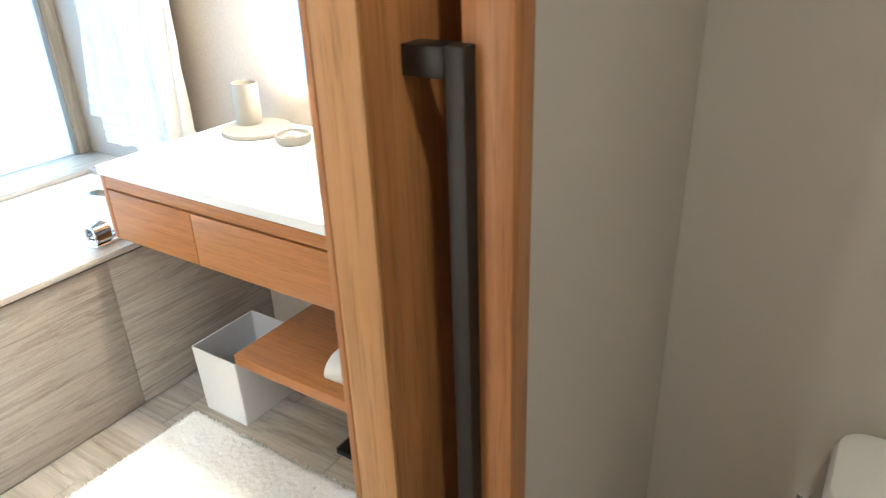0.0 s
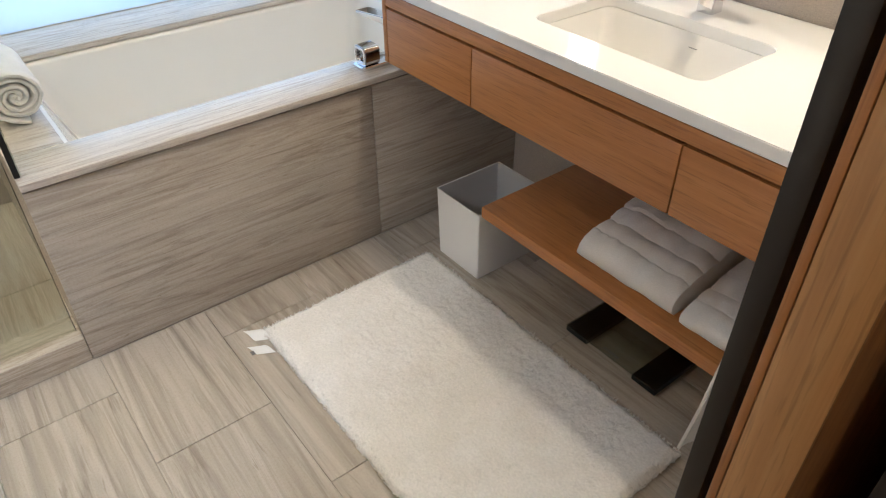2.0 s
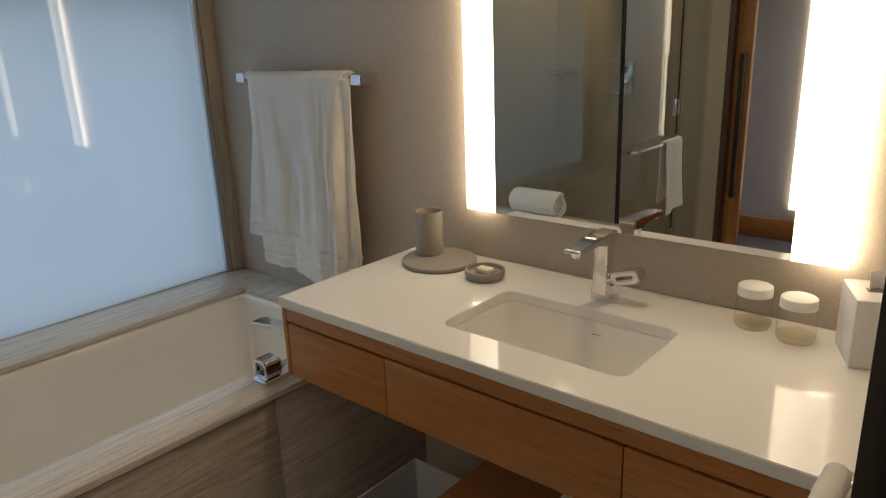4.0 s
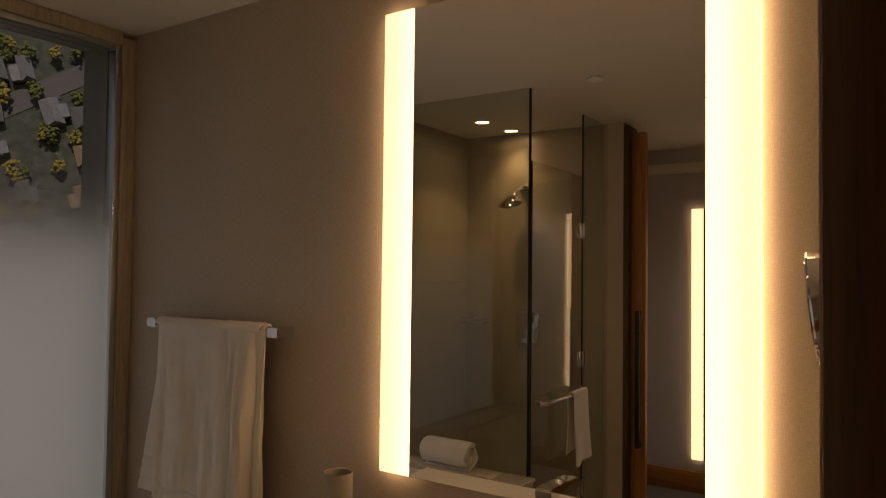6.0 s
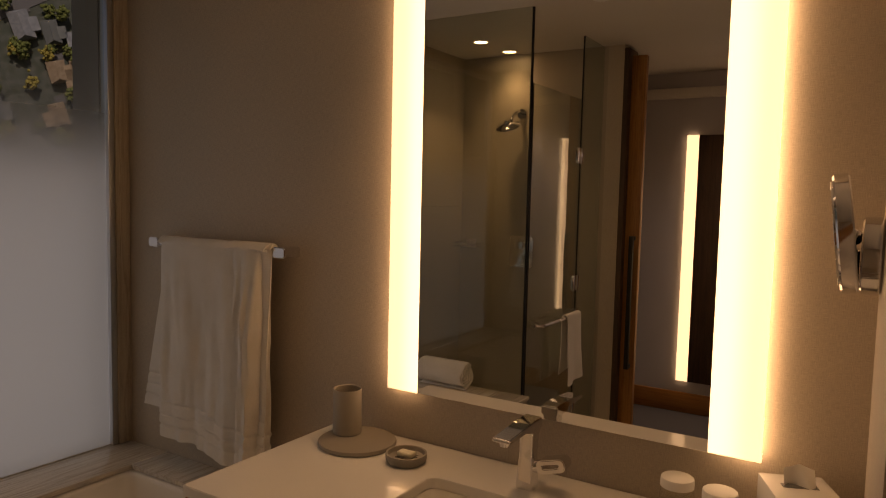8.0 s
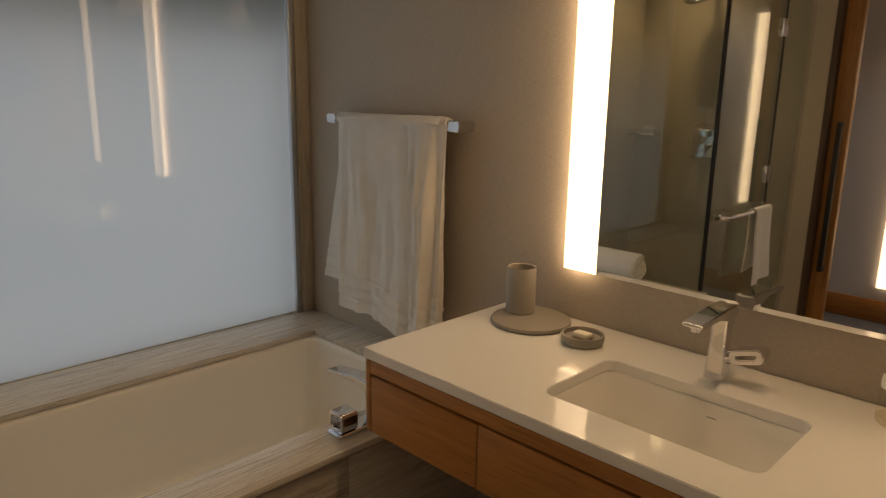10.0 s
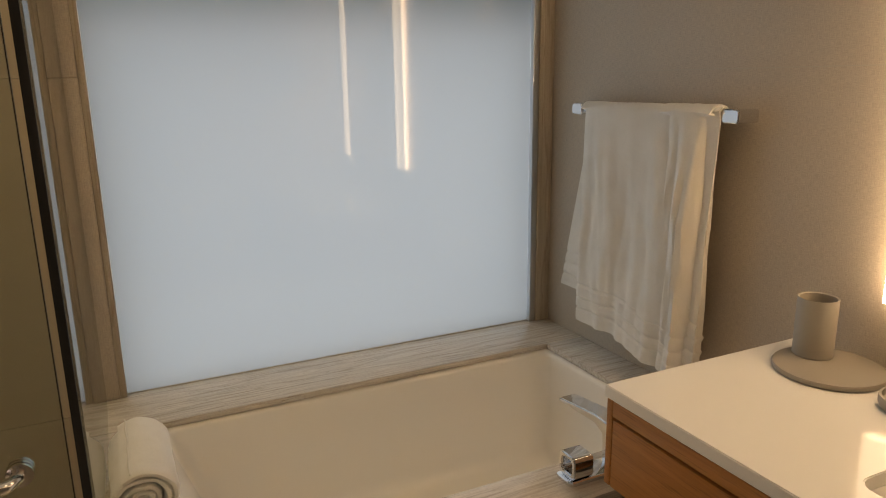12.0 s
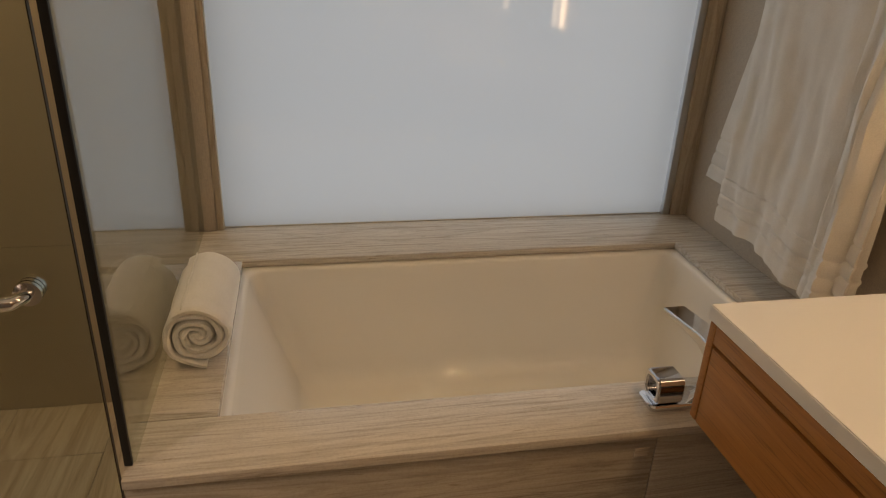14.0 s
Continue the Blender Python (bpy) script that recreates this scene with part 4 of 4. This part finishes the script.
# ---- shower ----
sh = tagged(new("shower_enclosure"), "clear glass shower enclosure with a hinged door", "shower enclosure", "", "structure")
sh.location = (1.09, -2.1, 0)
part("tub_side_panel", box(.084, 1.086, -1.578, -1.568, .577, 2.515, .001), M_GLASS, sh, "fixed clear glass panel", False)
part("corner_seal", box(1.0865, 1.0955, -1.5845, -1.5715, .577, 2.515, .001), M_BLACK, sh, "black corner seal")
part("door_glass", box(1.088, 1.098, -2.268, -1.597, .10, 2.15, .001), M_GLASS, sh, "hinged clear glass door", False)
part("door_edge", box(1.0885, 1.0975, -1.5965, -1.595, .10, 2.15), M_BRONZE, sh, "dark glass edge")
part("fixed_panel", box(1.088, 1.098, YS + .003, -2.275, .085, 2.515, .001), M_GLASS, sh, "fixed clear glass panel", False)
part("door_edge", box(1.0885, 1.0975, -2.2745, -2.2705, .10, 2.515), M_BLACK, sh, "dark glass edge")
for z in (.35, 1.09, 1.83):
    for s in (-1, 1):
        part("hinge", box(1.084, 1.102, -2.271 + (.0 if s > 0 else -.05), -2.271 + (.05 if s > 0 else 0) - .0005, z - .045, z + .045, .003), M_CHROME, sh, "chrome glass hinge")
bar = part("towel_bar", tube([(1.099, -1.663, .925), (1.13, -1.663, .925), (1.148, -1.675, .925), (1.153, -1.70, .925), (1.153, -2.19, .925), (1.148, -2.215, .925), (1.13, -2.23, .925), (1.099, -2.23, .925)], .0105, 16), M_CHROME, sh, "curved chrome towel bar on the door")
for y in (-1.66, -2.23):
    for k in range(3):
        part("collar", tube([(1.0985 + .009 * k, y, .925), (1.105 + .009 * k, y, .925)], .019, 20), M_CHROME, bar)
th = thing("shower_towel", (1.153, -2.06, .55), "small white towel over the shower door bar", "towel")
def shower_towel(u, v):
    a = v * 2 - 1
    y = -2.17 + .19 * u + .01 * math.sin(a * 4 + u)
    drop = .36 if a > 0 else .30
    k = abs(a)
    if k < .07:
        t = a / .07 * math.pi / 2
        return (1.153 + .0155 * math.sin(t), y, .925 + .0155 * math.cos(t))
    kk = (k - .07) / .93
    x = 1.153 + (1 if a > 0 else -1) * (.0155 + .008 * kk + (.009 * math.sin(u * 8 + 1) * kk if a > 0 else 0))
    return (x, y + .02 * kk * (u - .5), .925 - drop * kk - .02 * u * kk)
part("cloth", sheet(24, 60, shower_towel, .005), M_TERRY, th)

structure("shower_curb", box(1.00, 1.118, YS + .001, -1.5855, 0, .085, .004), M_PANEL, "vein-cut stone curb of the shower", "curb")
head = thing("overhead_shower", (.55, YS, 2.1), "round chrome shower head on a bent arm", "shower head")
part("arm", tube([(.55, YS + .001, 2.13), (.55, YS + .06, 2.14), (.55, YS + .12, 2.12), (.55, YS + .17, 2.075)], .011), M_CHROME, head)
part("flange", tube([(.55, YS + .0005, 2.13), (.55, YS + .012, 2.13)], .032, 24), M_CHROME, head)
b = lathe([(0, .05), (.018, .05), (.022, .03), (.075, .012), (.082, .004), (.080, 0), (0, 0)], (0, 0, 0), 40)
b.transform(Matrix.Translation((.55, YS + .205, 2.025)) @ Matrix.Rotation(radians(-28), 4, "X"))
part("rose", b, M_CHROME, head)
val = thing("shower_valve", (.55, YS, 1.2), "square chrome shower mixer plate with two knobs", "shower valve")
part("plate", extruded(outline(.17, .21, .02), lambda u, v, d: (.575 + u, YS + .0005 + d, 1.22 + v), .012, .003), M_CHROME, val)
for z in (1.175, 1.265):
    part("knob", extruded(outline(.06, .05, .012), lambda u, v, d: (.575 + u, YS + .013 + d, z + v), .045, .004), M_CHROME, val)
sb = thing("shower_shelf", (.20, YS, 1.2), "small chrome wire shower shelf in the corner", "shower shelf")
for k in range(7):
    part("wire", tube([(.106, YS + .008 + .0165 * k, 1.238), (.276, YS + .008 + .0165 * k, 1.238)], .0022, 8), M_CHROME, sb)
for z in (1.238, 1.262):
    part("rim", tube([(.103, YS + .004, z), (.103, YS + .11, z), (.279, YS + .11, z), (.279, YS + .004, z)], .004, 10), M_CHROME, sb)
part("wall_plate", box(.15, .23, YS + .0005, YS + .006, 1.23, 1.285, .002), M_CHROME, sb)

# ---- entrance door and hall ----
d2 = tagged(new("door_2"), "sliding warm oak entrance door pushed almost open", "door", "", "structure")
d2.location = (1.3, YS - .08, 0)
part("door_leaf", box(1.2525, 1.340, YS - .10, YS - .055, .008, 2.46, .002), M_WOODZ, d2)
p2 = part("door_handle", box(1.295, 1.321, YS - .02, YS + .006, .53, 1.36, .002), M_BRONZE, d2, "square dark bronze pull bar")
for z in (.532, 1.332):
    part("standoff", box(1.296, 1.320, YS - .0545, YS - .0205, z, z + .026, .001), M_BRONZE, p2)
hp = thing("backlit_panel", (1.58, -3.72, .24), "tall dark hall mirror with a warm light strip along its edge", "lit mirror")
# dark wood in place of mirror glass that reflects a dark room
part("dark_panel", box(1.455, 1.7145, -3.7195, -3.685, .24, 2.06, .003), M_DARKW, hp, "dark brown panel for the mirror's dark reflection")
for a in (1.370, 1.715):
    part("light_strip", box(a, a + .0845, -3.7195, -3.69, .24, 2.06, .002), M_HSTRIP, hp, "frosted strip lit warm white")

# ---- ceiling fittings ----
# the last three fittings are added to go with unseen lamps
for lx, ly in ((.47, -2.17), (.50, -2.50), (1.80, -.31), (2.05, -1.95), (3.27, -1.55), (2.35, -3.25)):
    dl = thing("downlight", (lx, ly, H), "round recessed ceiling downlight with a white rim, three of the six added unseen", "downlight", "ceiling downlights")
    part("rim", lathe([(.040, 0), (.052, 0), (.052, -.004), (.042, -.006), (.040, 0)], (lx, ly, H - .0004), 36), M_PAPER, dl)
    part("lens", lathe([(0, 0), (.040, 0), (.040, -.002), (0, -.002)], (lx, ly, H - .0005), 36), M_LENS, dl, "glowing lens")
vt = thing("sprinkler_cap", (1.43, -1.58, H), "round white sprinkler cover on the ceiling", "sprinkler")
part("cover", lathe([(0, -.012), (.040, -.012), (.043, -.009), (.043, -.004), (0.03, -.0005), (0, -.0005)], (1.43, -1.58, H), 36), M_PAPER, vt)


# ---- town on the slope outside the window ----
def outside():
    def mottled(name, dark, mid, light, scale):
        m = mat(name, mid, .9)
        n = node(m, "ShaderNodeTexNoise", Scale=scale, Detail=6.0, Roughness=.7)
        wire(m, coords(m, (1, 1, 1), False), "Vector", n, "Vector")
        base(m, ramp(m, n, "Fac", [(.34, dark), (.5, mid), (.66, light)]))
        return m
    m_g, m_road = mottled("hillside_grass", (.022, .035, .028), (.042, .058, .055), (.085, .095, .10), .35), plaster("asphalt", (.085, .09, .11), .9, .3, .0)
    m_leaf, m_leaf2 = plaster("foliage", (.09, .12, .035), .9, .8, .0), plaster("autumn_foliage", (.24, .20, .05), .9, .8, .0)
    roofs = [mottled("slate_roof", (.11, .13, .17), (.15, .175, .225), (.21, .235, .28), .9), mottled("brown_roof", (.17, .12, .09), (.24, .18, .14), (.32, .25, .20), .9), mottled("dark_roof", (.07, .085, .10), (.10, .12, .14), (.15, .17, .19), .9)]
    m_house = plaster("house_wall", (.22, .21, .20), .9, .5, .0)
    o = Vector((-235, 140, 62))
    un = Vector((.84, -.50, .05)).normalized()
    ux = Vector((0, 0, 1)).cross(un).normalized()
    uy = un.cross(ux)
    def at(a, b, c=0.0):
        return o + ux * a + uy * b + un * c
    def slab(a0, a1, b0, b1, c, turn=0.0, bm=None, c0=0.0):
        bm = bm or bmesh.new()
        ca, cb = (a0 + a1) / 2, (b0 + b1) / 2
        vs = []
        for cc in (c0, c):
            for a, b in ((a0, b0), (a1, b0), (a1, b1), (a0, b1)):
                da, db = a - ca, b - cb
                vs.append(bm.verts.new(at(ca + da * math.cos(turn) - db * math.sin(turn), cb + da * math.sin(turn) + db * math.cos(turn), cc)))
        for q in ((0, 1, 2, 3), (4, 5, 6, 7), (0, 1, 5, 4), (1, 2, 6, 5), (2, 3, 7, 6), (3, 0, 4, 7)):
            bm.faces.new([vs[k] for k in q])
        bmesh.ops.recalc_face_normals(bm, faces=bm.faces)
        return bm
    structure("ground", slab(-400, 400, -130, 200, 0, c0=-2), m_g, "dark grassy hillside of the town outside", "ground")
    t0 = .55
    structure("road", slab(-300, 300, 8, 15, .3, t0), m_road, "asphalt street between the houses", "road")
    structure("road", slab(-300, 300, -62, -56, .3, t0), m_road, "asphalt street between the houses", "road")
    rng = random.Random(11)
    def house(a, b, turn, roofm):
        h = thing("house", at(a, b), "distant suburban house with a pitched roof", "house", "houses on the slope")
        w, l = rng.uniform(3.8, 5.6), rng.uniform(6.5, 10.0)
        part("wall", slab(a - w / 2, a + w / 2, b - l / 2, b + l / 2, 3.0, turn), m_house, h, "", False)
        bm = bmesh.new()
        vs = []
        for da, db, c in ((-.56, -.54, 2.9), (.56, -.54, 2.9), (.56, .54, 2.9), (-.56, .54, 2.9), (0, -.42, 5.2), (0, .42, 5.2)):
            da, db = da * w, db * l
            vs.append(bm.verts.new(at(a + da * math.cos(turn) - db * math.sin(turn), b + da * math.sin(turn) + db * math.cos(turn), c)))
        for q in ((0, 1, 4), (1, 2, 5, 4), (2, 3, 5), (3, 0, 4, 5), (0, 3, 2, 1)):
            bm.faces.new([vs[k] for k in q])
        bmesh.ops.recalc_face_normals(bm, faces=bm.faces)
        part("roof", bm, roofm, h, "", False)
        side, lw = rng.choice((-1, 1)), rng.uniform(2.5, 4.0)
        off = side * (w * .5 + 1.1)
        wa, wb = a + off * math.cos(turn), b + off * math.sin(turn) - rng.uniform(-2, 2)
        part("side_wing", slab(wa - 1.4, wa + 1.4, wb - lw, wb + lw * .6, 3.4, turn), roofm, h, "", False)
        part("terrace", slab(a - w * .35, a + w * .4, b + l * .5 + .3, b + l * .5 + 3.2, .35, turn), m_road, h, "paved terrace", False)
    def tree(a, b, s, material):
        t = thing("tree", at(a, b), "distant broad-leaved street tree", "tree", "trees on the slope")
        part("trunk", tube([at(a, b, 0), at(a, b, s * .6)], .25, 6), m_house, t)
        bm = bmesh.new()
        for _ in range(46):
            c = at(a + rng.gauss(0, s * .19), b + rng.gauss(0, s * .25), s * .8 + rng.gauss(0, s * .2))
            made = bmesh.ops.create_icosphere(bm, subdivisions=1, radius=s * rng.uniform(.10, .19), matrix=Matrix.Translation(c))
            for v in made["verts"]:
                v.co += Vector((rng.uniform(-.3, .3), rng.uniform(-.3, .3), rng.uniform(-.3, .3))) * s * .08
        part("crown", bm, material, t, "", False)
    for row in range(9):
        for k in range(14):
            a, b = -52 + 9.0 * k + rng.uniform(-1.2, 1.2), -50 + 14 * row + rng.uniform(-2, 2)
            line = (a) * math.tan(t0)
            if abs(b - line - 11.5) < 8 or abs(b - line + 59) < 8:
                if rng.random() < .6:
                    continue
            if rng.random() < .74:
                house(a, b, .25 + rng.uniform(-.08, .08), roofs[rng.choice((0, 0, 1, 2))])
            for _ in range(2):
                tree(a + rng.uniform(-8, 8), b + rng.choice((-1, 1)) * rng.uniform(5.5, 8), rng.uniform(3.0, 4.8), m_leaf if rng.random() < .55 else m_leaf2)


outside()

# ---- floor tiles, last ----
def tiles():
    L, W, g = .61, .305, .002
    shapes = {}
    rows = [(-1.570 + W * k) for k in range(-4, 6)]
    for r, ya in enumerate(rows):
        yb = min(ya + W, 0.0)
        ya = max(ya, YS)
        if yb - ya < .02:
            continue
        first = 1.565 - .61 * 4 + (.305 if r % 2 else 0.0) + (.0 if r % 3 else .02)
        x = first
        while x < 3.75:
            xa, xb = max(x, .10 if (ya + yb) / 2 < -1.6 else 1.12), min(x + L, 3.75)
            if xb - xa > .03:
                key = (round(xb - xa, 4), round(yb - ya, 4))
                if key not in shapes:
                    b = box(g / 2, key[0] - g / 2, g / 2, key[1] - g / 2, -.0038, 0.0, .0008, 1)
                    me = bpy.data.meshes.new("tile")
                    b.to_mesh(me)
                    b.free()
                    me.materials.append(M_FLOOR)
                    shapes[key] = me
                ob = new("floor_tile", shapes[key])
                ob.location = (xa, ya, 0)
                ob.parent = floor
            x += L


tiles()
